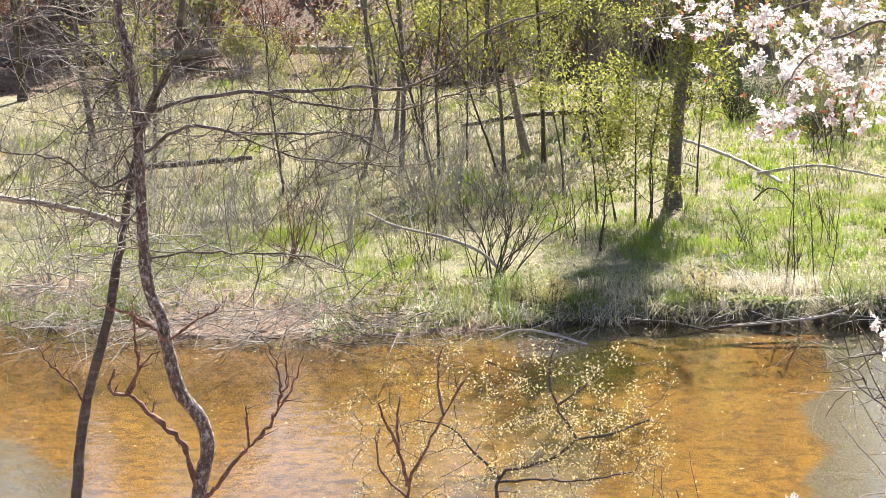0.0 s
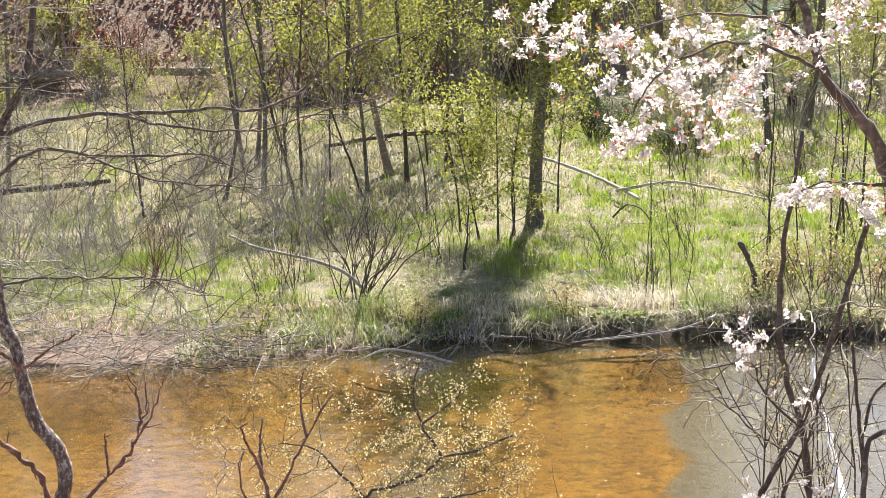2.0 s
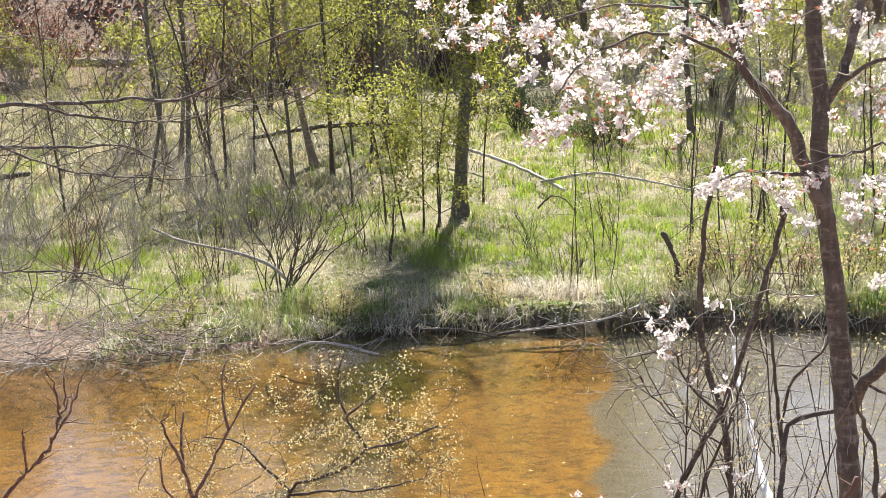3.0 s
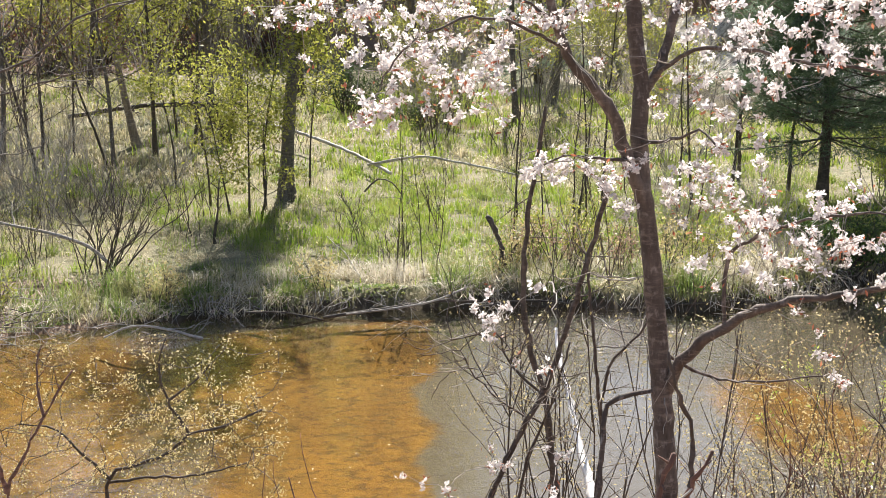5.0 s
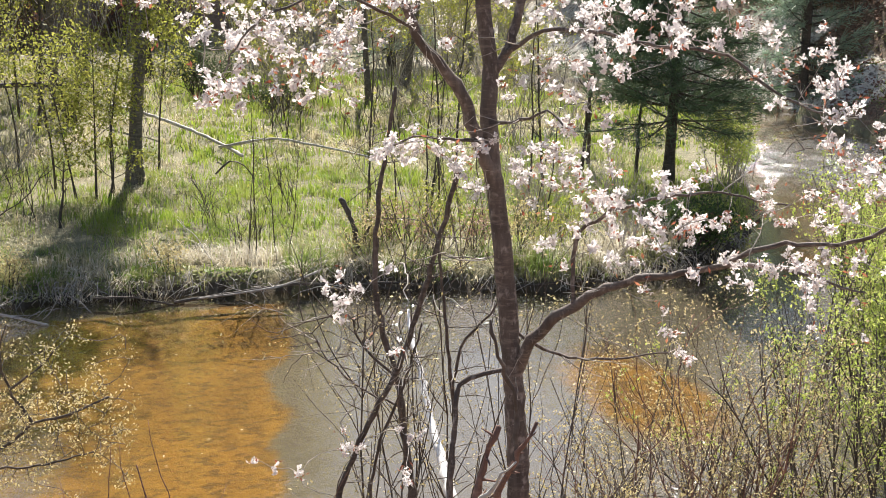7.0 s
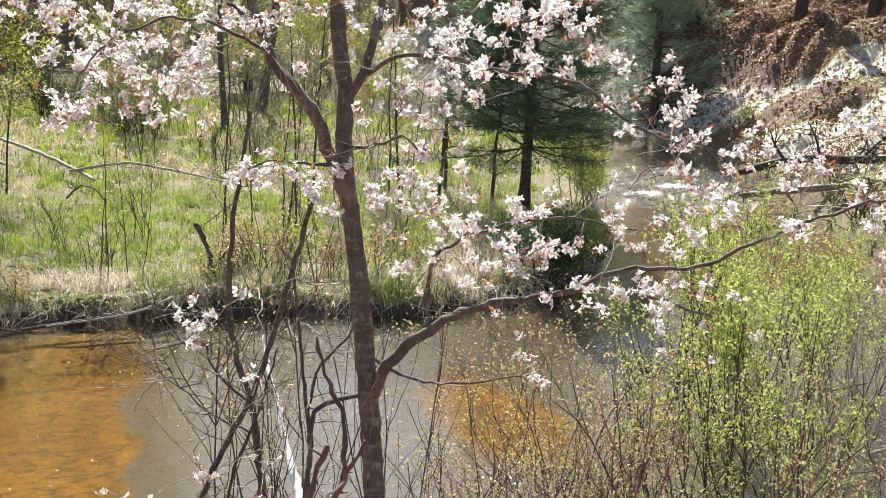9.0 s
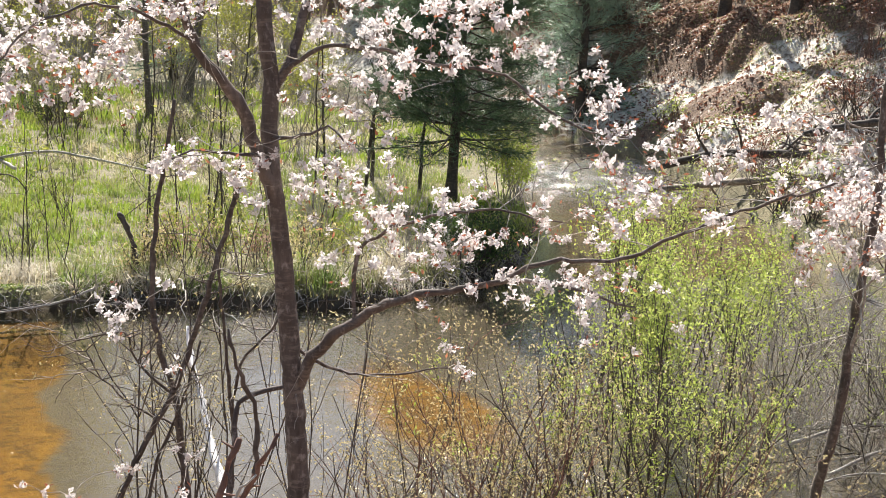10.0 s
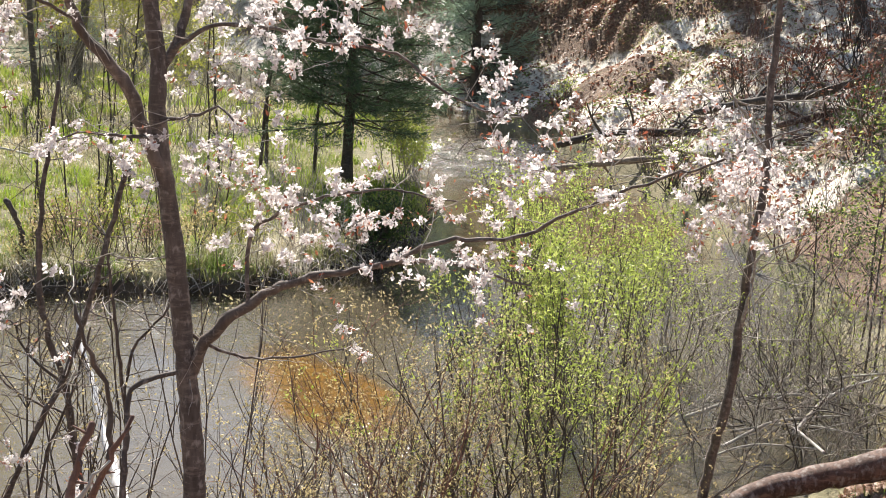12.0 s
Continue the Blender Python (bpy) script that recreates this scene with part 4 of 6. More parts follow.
# the wooded hill behind, whose trees stand against the sky
def hill_wood():
    rng = np.random.default_rng(77)
    kinds = [leaf_tree("tree", -14, 80, 15, 0.2, 701, "tall hill tree with thin spring foliage", first=0.3, limbs=16, leaf_n=4, leaf_size=0.3, reach=0.4, group="trees on the hill", split=False),
             leaf_tree("tree", -7, 82, 16, 0.22, 702, "tall hill tree with thin spring foliage", first=0.3, limbs=16, leaf_n=4, leaf_size=0.3, reach=0.4, group="trees on the hill", split=False),
             conifer("pine_tree", -11, 84, 16, 3.0, 0.24, 703, "dark pine on the hill", M_NEEDLE, 0.3, 22, size=0.5, tufts=16, group="pines on the hill")]
    for i in range(52):
        x = rng.uniform(-50, -4.2)
        y = 78 + rng.uniform(0, 18)
        k = kinds[(0, 1, 2, 2)[i % 4]]
        copy_thing(k, pose(x, y, ground_z(x, y) - 0.15, 0, 0, rng.uniform(0, 360)) @ Matrix.Scale(rng.uniform(0.8, 1.2), 4))
    for i in range(4):
        x = -23 + 2.2 * i + rng.uniform(-0.8, 0.8)
        y = 50 + rng.uniform(0, 6)
        copy_thing(kinds[2], pose(x, y, ground_z(x, y) - 0.15, 0, 0, rng.uniform(0, 360)) @ Matrix.Scale(rng.uniform(0.55, 0.8), 4))
    # a close stand of tall trees up the floodplain
    for i in range(15):
        x = 0.4 + 8.4 * i / 14
        y = 80 + rng.uniform(0, 9)
        k = kinds[(0, 2, 1)[i % 3]]
        copy_thing(k, pose(x * y / 55, y, ground_z(x, y) - 0.15, 0, 0, rng.uniform(0, 360)) @ Matrix.Scale(rng.uniform(1.6, 1.9), 4))
    # bare grey trees that close the valley
    grey = leaf_tree("tree", 24, 64, 11, 0.16, 704, "bare pale grey tree up the valley", leaf=M_LEAF, wood=M_TWIG, first=0.12, limbs=26, leaf_n=1, leaf_size=0.14, reach=0.3, group="grey trees up the valley", split=False)
    for i in range(34):
        y = rng.uniform(52, 76)
        x = y * rng.uniform(0.17, 0.44)
        if -1 < river(np.array([x]), np.array([y]))[0][0] < 1:
            x += 5
        copy_thing(grey, pose(x, y, ground_z(x, y) - 0.15, 0, 0, rng.uniform(0, 360)) @ Matrix.Scale(rng.uniform(0.6, 1.1), 4))
    # brush with withered red-brown leaves at the foot of the hill
    brush = [bare_shrub("bush", -12, 44.5, 16, 2.0, 1.0, 0.03, 711, "brush at the hill's foot with withered red-brown leaves", M_TWIG, M_RUST, 2, 0.12, levels=2, kids=3, group="brush at the hill's foot"),
             bare_shrub("bush", -17, 45.5, 16, 2.2, 1.0, 0.03, 712, "dark bare brush at the hill's foot", M_DARK, M_RUST, 1, 0.12, levels=2, kids=3, group="dark brush at the hill's foot"),
             bare_shrub("bush", -7.5, 44, 14, 2.4, 0.8, 0.03, 713, "leafing yellow-green brush at the hill's foot", M_TWIG, M_LEAF, 3, 0.13, levels=2, kids=3, group="leafing brush at the hill's foot")]
    for i in range(40):
        x = rng.uniform(-34, 4)
        y = 43.5 + rng.uniform(0, 5) + max(0, x + 5) * 1.4
        copy_thing(brush[(0, 1, 2, 1)[i % 4]], pose(x, y, ground_z(x, y) - 0.1, 0, 0, rng.uniform(0, 360)) @ Matrix.Scale(rng.uniform(0.7, 1.3), 4))


hill_wood()


# ---- plants of the near bank ----
def bare_tree():
    rng = np.random.default_rng(21)
    th = thing("tree", (-2.01, 5.65, 1.73), "bare two-stemmed tree with mottled grey bark over the river", "tree")
    a = Geo()
    la = limb(a, [(0.04, 0.0, -1.1), (0.01, 0.01, 0.0), (0.04, 0.03, 0.49), (0.09, 0.06, 0.71), (0.07, 0.07, 0.86), (-0.02, 0.06, 1.01), (-0.06, 0.06, 1.23), (-0.08, 0.07, 1.36),
                  (-0.13, 0.07, 1.54), (-0.13, 0.10, 2.03), (-0.13, 0.12, 2.28), (-0.15, 0.13, 2.51), (-0.18, 0.13, 2.78), (-0.22, 0.15, 3.3), (-0.20, 0.2, 4.0)], 0.045, 0.012, rng, 0.035, 0.0015, 10, 0.06)
    b = Geo()
    lb = limb(b, [(-0.50, -0.05, -1.1), (-0.60, -0.07, 0.09), (-0.53, -0.03, 0.51), (-0.46, 0.02, 0.94), (-0.35, 0.08, 1.30), (-0.26, 0.14, 1.71), (-0.21, 0.18, 1.94), (-0.12, 0.23, 2.27),
                  (-0.01, 0.28, 2.47), (0.06, 0.32, 2.77), (0.10, 0.36, 3.3)], 0.034, 0.012, rng, 0.04, 0.002, 9, 0.05)
    stem = part("trunk", a, M_MOTTLED, th, "mottled grey and white stem")
    part("trunk", b, M_LIMB, th, "darker leaning stem")
    limbs = ([([(-0.13, 0.12, 2.26), (0.02, 0.15, 2.31), (0.28, 0.16, 2.35), (0.69, 0.13, 2.35), (0.90, 0.10, 2.37), (1.05, 0.06, 2.35), (1.28, 0.02, 2.44), (1.44, -0.03, 2.58), (1.72, -0.08, 2.66)], 0.0119, 0.0032),
             ([(0.46, 0.14, 2.345), (0.69, 0.12, 2.29), (1.02, 0.10, 2.26), (1.22, 0.06, 2.30), (1.45, 0.01, 2.36)], 0.0066, 0.0024)] +
            [([(-0.12, 0.13, 2.10), (0.09, 0.14, 2.21), (0.33, 0.11, 2.18), (0.59, 0.07, 2.17), (0.85, 0.02, 2.17), (1.06, -0.04, 2.07)], 0.0099, 0.0024),
             ([(0.30, 0.11, 2.18), (0.47, 0.12, 2.10), (0.68, 0.09, 2.05), (1.01, 0.05, 2.02)], 0.0053, 0.0024),
             ([(-0.25, 0.14, 1.72), (-0.29, 0.14, 1.79), (-0.48, -0.02, 1.89), (-0.66, -0.19, 1.96), (-0.85, -0.38, 2.01)], 0.0165, 0.0110)] +
            [([(-0.13, 0.08, 1.62), (0.07, 0.13, 1.64), (0.32, 0.10, 1.64), (0.61, 0.07, 1.62), (0.87, 0.03, 1.54)], 0.0059, 0.0024),
             ([(-0.13, 0.10, 2.02), (-0.30, 0.05, 1.96), (-0.40, -0.04, 2.08), (-0.51, -0.14, 2.14), (-0.66, -0.27, 2.17)], 0.0073, 0.0032),
             ([(-0.14, 0.12, 2.40), (-0.29, 0.18, 2.53), (-0.44, 0.19, 2.64), (-0.59, 0.20, 2.74)], 0.0079, 0.0032),
             ([(-0.15, 0.13, 2.48), (-0.28, 0.15, 2.37), (-0.38, 0.15, 2.25), (-0.45, 0.16, 2.18)], 0.0059, 0.0024)] +
            [([(-0.12, 0.21, 2.24), (-0.06, 0.16, 2.35), (0.04, 0.12, 2.48), (0.18, 0.11, 2.59), (0.25, 0.08, 2.71)], 0.0066, 0.0032)])
    nodes = [la[int(len(la) * 0.55):], lb[int(len(lb) * 0.6):]]
    boughs = []
    for pts, r0, r1 in limbs:
        g = Geo()
        nodes.append(limb(g, pts, r0, r1, rng, 0.045, 0.004, 6, 0.08))
        # the thick left limb gets paler bark to look sunlit
        boughs.append(part("limb", g, M_TWIG if r1 > 0.01 else M_BOUGH, th))
    cut = ([([(0.04, 0.02, 0.55), (-0.01, 0.00, 0.77), (-0.12, -0.04, 0.91), (-0.21, -0.07, 1.03), (-0.28, -0.10, 1.05), (-0.26, -0.09, 1.16)], 0.022, 0.007),
           ([(-0.21, -0.07, 1.03), (-0.15, -0.09, 1.15), (-0.14, -0.12, 1.30), (-0.13, -0.15, 1.44)], 0.011, 0.005),
           ([(-0.22, -0.08, 1.04), (-0.13, -0.10, 1.17), (-0.03, -0.11, 1.25)], 0.009, 0.004),
           ([(0.06, 0.00, 0.47), (0.20, -0.04, 0.64), (0.32, -0.05, 0.77), (0.44, -0.07, 0.90), (0.50, -0.11, 1.06), (0.50, -0.16, 1.23)], 0.015, 0.005),
           ([(0.46, -0.09, 0.93), (0.55, -0.12, 1.06), (0.61, -0.13, 1.20)], 0.008, 0.004)] +
          [([(0.32, -0.05, 0.77), (0.33, -0.08, 0.89), (0.34, -0.10, 0.99)], 0.009, 0.005),
           ([(0.48, -0.09, 1.0), (0.53, -0.12, 1.1), (0.54, -0.13, 1.22)], 0.006, 0.004),
           ([(-0.46, 0.02, 0.95), (-0.50, -0.01, 1.07), (-0.55, -0.07, 1.15), (-0.59, -0.12, 1.27)], 0.009, 0.004),
           ([(-0.05, 0.05, 1.24), (-0.11, -0.03, 1.34), (-0.19, -0.12, 1.43), (-0.28, -0.21, 1.48)], 0.011, 0.004),
           ([(-0.06, 0.06, 1.24), (0.09, 0.01, 1.34), (0.23, -0.03, 1.42)], 0.010, 0.004),
           ([(-0.11, -0.03, 1.34), (-0.15, -0.08, 1.37), (-0.12, -0.14, 1.51)], 0.008, 0.004)])
    for pts, r0, r1 in cut:
        g = Geo()
        ln = limb(g, pts, r0 * 0.82, r1 * 0.8, rng, 0.025, 0.004, 7, 0.2)
        tips = []
        for q in ln[len(ln) // 3::2]:
            grow(g, rng, q, rng.standard_normal(3) * 0.7 + np.array([0, 0, 0.6]), rng.uniform(0.02, 0.12), r1 * 0.7, 0, tips, sides=4)
        part("limb", g, M_RED, th, "reddish stubby side limb")
    tips = []
    for i in range(300):
        k = rng.integers(len(boughs))
        q = nodes[2 + k][rng.integers(len(nodes[2 + k]))]
        g = Geo()
        grow(g, rng, q, rng.standard_normal(3) * (1, 0.6, 0.8), rng.uniform(0.15, 0.6), 0.0026, 1, tips, 0.8, 0.05, 3, 4, wander=0.22)
        part("twig", g, M_BOUGH, boughs[k])
    for i in range(190):
        q = nodes[0][rng.integers(len(nodes[0]))]
        g = Geo()
        grow(g, rng, q, rng.standard_normal(3) * (1, 0.6, 0.6) + np.array([-0.6, 0, 0]), rng.uniform(0.25, 0.9), 0.0034, 1, tips, 0.8, 0.05, 4, 4, wander=0.24)
        part("twig", g, M_TWIG if i % 2 == 0 else M_BOUGH, stem)


def red_sapling():
    rng = np.random.default_rng(22)
    th = thing("sapling", (-0.88, 4.91, 2.23), "small bare reddish-brown sapling with knobby twigs", "tree")
    for pts, r0, r1 in [([(0.0, 0, -1.35), (0.0, 0.0, 0.0), (0.02, 0.0, 0.34), (0.07, 0.01, 0.46), (0.17, 0.03, 0.64), (0.23, 0.03, 0.74), (0.28, 0.04, 0.81)], 0.016, 0.004),
                        ([(0.02, 0.00, 0.36), (0.0, -0.03, 0.51), (-0.03, -0.07, 0.62), (-0.06, -0.11, 0.73)], 0.009, 0.004),
                        ([(0.0, -0.03, 0.52), (-0.01, 0.02, 0.62), (0.0, 0.05, 0.72)], 0.007, 0.003),
                        ([(0.17, 0.03, 0.64), (0.15, 0.07, 0.75), (0.16, 0.13, 0.88)], 0.006, 0.003),
                        ([(0.02, 0.0, 0.30), (-0.08, 0.0, 0.42), (-0.10, 0.02, 0.55)], 0.006, 0.003)]:
        g, tips = Geo(), []
        ln = limb(g, pts, r0, r1, rng, 0.03, 0.003, 7, 0.14)
        for q in ln[len(ln) // 2::3]:
            grow(g, rng, q, rng.standard_normal(3) * 0.6 + np.array([0, 0, 0.7]), rng.uniform(0.03, 0.12), r1 * 0.8, 0, tips, sides=4)
        part("stem", g, M_RED, th)
    # a second, shorter one whose tips just rise beside it
    for k, (x, y, z, h) in enumerate([(0.42, 5.6, 1.55, 0.75), (-0.05, 5.0, 1.7, 0.72), (0.62, 5.2, 1.6, 0.70)]):
        t2 = thing("sapling", (x, y, z - 0.6), "bare reddish-brown shoot beside the bank", "tree", "bare shoots")
        g, tips = Geo(), []
        grow(g, rng, (0, 0, 0), (0.05, 0, 1), h + 0.6, 0.009, 1, tips, 0.4, 0.2, 4, 6)
        part("stem", g, M_RED, t2)


def yellow_shrub():
    rng = np.random.default_rng(23)
    th = thing("bush", (-0.71, 7.15, 1.23), "slender bush with tiny pale yellow young leaves", "shrub")
    nodes = []
    for pts, r0, r1 in [([(0.0, 0.0, -0.95), (0.0, 0.0, 0.0), (0.01, -0.03, 0.53), (0.17, -0.05, 0.62), (0.34, -0.08, 0.69), (0.46, -0.11, 0.79), (0.64, -0.14, 0.84), (0.85, -0.17, 0.93)], 0.020, 0.006),
                        ([(0.46, -0.10, 0.79), (0.35, -0.11, 1.00), (0.32, -0.15, 1.22), (0.36, -0.18, 1.36)], 0.010, 0.004),
                        ([(0.02, -0.04, 0.54), (-0.11, -0.08, 0.71), (-0.24, -0.06, 0.84), (-0.43, -0.05, 0.89)], 0.011, 0.004),
                        ([(0.01, -0.03, 0.52), (0.26, -0.05, 0.54), (0.51, -0.01, 0.52), (0.76, 0.03, 0.56)], 0.010, 0.004),
                        ([(0.35, -0.11, 0.99), (0.49, -0.17, 1.10), (0.59, -0.27, 1.23)], 0.008, 0.003)]:
        g = Geo()
        nodes.append(limb(g, pts, r0, r1, rng, 0.05, 0.004, 6, 0.08))
        part("stem", g, M_DARK, th)
    tw, lv = Geo(), Geo()
    t1 = rng.uniform((-0.88, -0.45, 0.42), (0.95, 0.3, 1.02), (190, 3))
    t2 = rng.uniform((0.2, -0.45, 0.55), (0.98, 0.25, 1.34), (90, 3))
    t3 = rng.uniform((-0.6, -0.45, 0.9), (0.3, 0.2, 1.32), (45, 3))
    ends = knit(tw, np.vstack([n[len(n) // 4:] for n in nodes]), np.vstack([t1, t2, t3]), rng, 0.0016, 0.006, 0.06, 0.05)
    part("twig_work", tw, M_LIMB, th)
    leaves_at(lv, rng, [t for t, _ in ends], 19, 0.027, 0.018, 0.5)
    part("foliage", lv, M_BUD, th, "tiny pale yellow leaves", smooth=False)


# one spray of blossom: a few flowers with five narrow petals each, on a short drooping stalk
def blossom_mesh(seed, flowers):
    rng = np.random.default_rng(seed)
    g = Geo()
    for i in range(flowers):
        c = rng.standard_normal(3) * (0.014, 0.014, 0.018)
        nrm = unit(rng.standard_normal(3) + np.array([0, -0.4, 0.2]))
        a = unit(np.cross(nrm, (0.3, 0.2, 0.9)))
        b = np.cross(nrm, a)
        s = rng.uniform(0.75, 1.1)
        k0 = rng.uniform(0, 6.28)
        ang = k0 + np.arange(5) * 2 * np.pi / 5 + rng.normal(0, 0.25, 5)
        d = np.cos(ang)[:, None] * a + np.sin(ang)[:, None] * b + nrm * rng.uniform(0.1, 1.1) + rng.standard_normal((5, 3)) * 0.25
        w = unit(np.cross(nrm, d))
        k = s * rng.uniform(0.7, 1.2, (5, 1))
        g.petals(c + d * 0.0085 * k, d * 0.0085 * k, w * 0.0056 * k, 0.6)
    return g.mesh("blossom", M_PETAL, False)


def serviceberry():
    rng = np.random.default_rng(24)
    th = thing("flowering_tree", (2.09, 5.83, 1.45), "slender tree in full white blossom with coppery young leaves", "tree")
    g = Geo()
    trunk = limb(g, [(-0.06, 0, -0.85), (-0.05, 0.0, 0.0), (-0.05, 0.01, 0.52), (-0.073, 0.02, 0.87), (-0.10, 0.03, 1.21), (-0.13, 0.04, 1.54), (-0.16, 0.05, 1.81), (-0.19, 0.06, 2.02), (-0.21, 0.07, 2.26),
                     (-0.21, 0.07, 2.52), (-0.24, 0.08, 2.75), (-0.26, 0.08, 3.10), (-0.29, 0.09, 3.7)], 0.064, 0.028, rng, 0.05, 0.0022, 14, 0.025)
    part("trunk", g, M_SMOOTH, th)
    limbs = ([([(-0.17, 0.05, 1.95), (-0.29, 0.04, 2.21), (-0.36, 0.0, 2.39), (-0.46, -0.03, 2.51), (-0.58, -0.06, 2.64), (-0.65, -0.10, 2.81), (-0.73, -0.14, 3.05), (-0.81, -0.18, 3.3)], 0.036, 0.012),
             ([(-0.60, -0.07, 2.69), (-0.80, -0.12, 2.79), (-1.00, -0.17, 2.84), (-1.23, -0.22, 2.78), (-1.41, -0.29, 2.64), (-1.51, -0.37, 2.45)], 0.008, 0.003),
             ([(-0.65, -0.11, 2.81), (-0.87, -0.14, 2.93), (-1.12, -0.17, 2.96), (-1.39, -0.20, 2.92), (-1.61, -0.26, 2.85)], 0.007, 0.003)] +
            [([(-0.21, 0.07, 2.47), (-0.12, 0.07, 2.61), (-0.06, 0.09, 2.79), (0.0, 0.10, 3.05), (0.06, 0.1, 3.4)], 0.026, 0.011),
             ([(-0.16, 0.06, 2.55), (-0.08, -0.06, 2.65), (0.0, -0.17, 2.69), (0.15, -0.32, 2.69), (0.36, -0.50, 2.64), (0.60, -0.67, 2.61), (0.70, -0.80, 2.50), (0.83, -0.95, 2.42), (0.96, -1.11, 2.39)], 0.0115, 0.004),
             ([(-0.07, 0.02, 1.04), (-0.04, -0.04, 1.19), (0.04, -0.14, 1.34), (0.18, -0.26, 1.49), (0.35, -0.40, 1.59), (0.54, -0.56, 1.65), (0.65, -0.66, 1.70)], 0.031, 0.013)] +
            [([(0.60, -0.62, 1.68), (0.74, -0.79, 1.73), (0.87, -0.95, 1.71), (1.03, -1.15, 1.67)], 0.013, 0.004),
             ([(0.62, -0.63, 1.69), (0.74, -0.70, 1.76), (0.82, -0.78, 1.81), (1.05, -0.97, 1.84), (1.21, -1.14, 1.97), (1.39, -1.34, 2.11), (1.49, -1.46, 2.18), (1.58, -1.60, 2.25), (1.74, -1.93, 2.44)], 0.012, 0.003),
             ([(-0.10, 0.03, 1.07), (-0.23, 0.03, 1.05), (-0.35, 0.03, 1.01), (-0.38, 0.0, 0.79), (-0.41, -0.04, 0.57), (-0.42, -0.07, 0.0), (-0.40, -0.05, -0.7)], 0.012, 0.016)] +
            [([(0.12, -0.21, 1.43), (0.13, -0.20, 1.73), (0.20, -0.28, 1.85), (0.36, -0.41, 1.95), (0.60, -0.59, 2.01), (0.86, -0.80, 1.98)], 0.011, 0.004),
             ([(-0.27, 0.04, 2.17), (-0.43, -0.04, 2.20), (-0.60, -0.06, 2.22), (-0.73, -0.10, 2.18)], 0.010, 0.004),
             ([(-0.21, 0.05, 2.25), (-0.14, -0.17, 2.29), (-0.06, -0.30, 2.35), (-0.02, -0.42, 2.29)], 0.010, 0.004),
             ([(-0.13, 0.04, 1.3), (0.1, 0.0, 1.15), (0.3, -0.2, 1.16), (0.55, -0.35, 1.22)], 0.010, 0.004)])
    nodes = [trunk[len(trunk) // 2:]]
    boughs = []
    for pts, r0, r1 in limbs:
        g = Geo()
        nodes.append(limb(g, pts, r0, r1, rng, 0.045, 0.0045, 8, 0.07))
        boughs.append(part("limb", g, M_SMOOTH, th))
    # where the blossom hangs: centre, half width, half depth, half height, how many sprays
    CLOUDS = ([(-1.07, -0.23, 2.79, 0.44, 0.30, 0.13, 62),
              (-1.17, -0.26, 2.59, 0.26, 0.3, 0.12, 46),
              (-1.46, -0.37, 2.44, 0.08, 0.15, 0.06, 12),
              (-1.60, -0.1, 2.93, 0.35, 0.35, 0.12, 34),
              (-0.45, -0.27, 3.00, 0.29, 0.4, 0.17, 32),
              (0.07, -0.35, 2.66, 0.28, 0.35, 0.20, 58),
              (0.46, -0.63, 2.86, 0.15, 0.3, 0.12, 24),
              (-0.55, -0.04, 2.17, 0.21, 0.25, 0.06, 18)] +
             [(-0.09, -0.18, 2.20, 0.20, 0.25, 0.21, 36),
              (0.31, -0.42, 1.87, 0.30, 0.4, 0.19, 58),
              (0.69, -0.72, 1.98, 0.27, 0.3, 0.10, 40),
              (0.90, -0.95, 1.68, 0.33, 0.25, 0.11, 36),
              (0.86, -0.80, 2.60, 0.15, 0.3, 0.15, 30),
              (0.50, -0.72, 2.83, 0.16, 0.3, 0.13, 28),
              (1.03, -1.10, 2.36, 0.15, 0.25, 0.12, 26)])
    CLOUDS2 = [(1.09, -1.26, 2.17, 0.23, 0.25, 0.07, 26), (1.44, -1.59, 2.46, 0.21, 0.25, 0.09, 28), (1.55, -1.68, 2.05, 0.21, 0.3, 0.14, 56), (1.70, -1.89, 2.30, 0.19, 0.3, 0.10, 18),
               (-0.84, 0.03, 1.44, 0.27, 0.3, 0.12, 9), (-0.78, 0.32, 0.72, 0.32, 0.4, 0.26, 12), (0.55, -0.41, 1.22, 0.22, 0.3, 0.14, 5), (-0.53, -0.12, 2.17, 0.16, 0.3, 0.08, 8)]
    targets = []
    for x, y, z, rx, ry, rz, n in CLOUDS + CLOUDS2:
        n = int(n * (1.08 if x < 0.6 else 0.8))
        seeds = rng.uniform(-1.2, 1.2, (max(3, n // 2), 3))
        p = seeds[rng.integers(len(seeds), size=n)] + rng.standard_normal((n, 3)) * 0.28
        turn = math.atan2(x + 2.09, y + 5.83)
        lx, ly = p[:, 0] * rx, p[:, 1] * ry
        targets.append(np.stack([x + lx * math.cos(turn) + ly * math.sin(turn), y - lx * math.sin(turn) + ly * math.cos(turn), z + p[:, 2] * rz], 1))
    targets = np.vstack(targets)
    tw, cop = Geo(), Geo()
    ends = knit(tw, np.vstack(nodes), targets, rng, 0.0013, 0.006, 0.05, 0.12)
    for i in range(90):
        q = np.vstack(nodes[1:])[rng.integers(sum(len(k) for k in nodes[1:]))]
        grow(tw, rng, q, rng.standard_normal(3) * (1, 0.8, 0.8), rng.uniform(0.12, 0.45), 0.003, 1, [], 0.8, 0.05, 2, 4, wander=0.14)
    part("twig_work", tw, M_TWIG, th, "thin grey-brown twigs")
    meshes = [blossom_mesh(900 + i, 8 + i % 6) for i in range(8)]
    order = rng.permutation(len(ends))
    rest = []
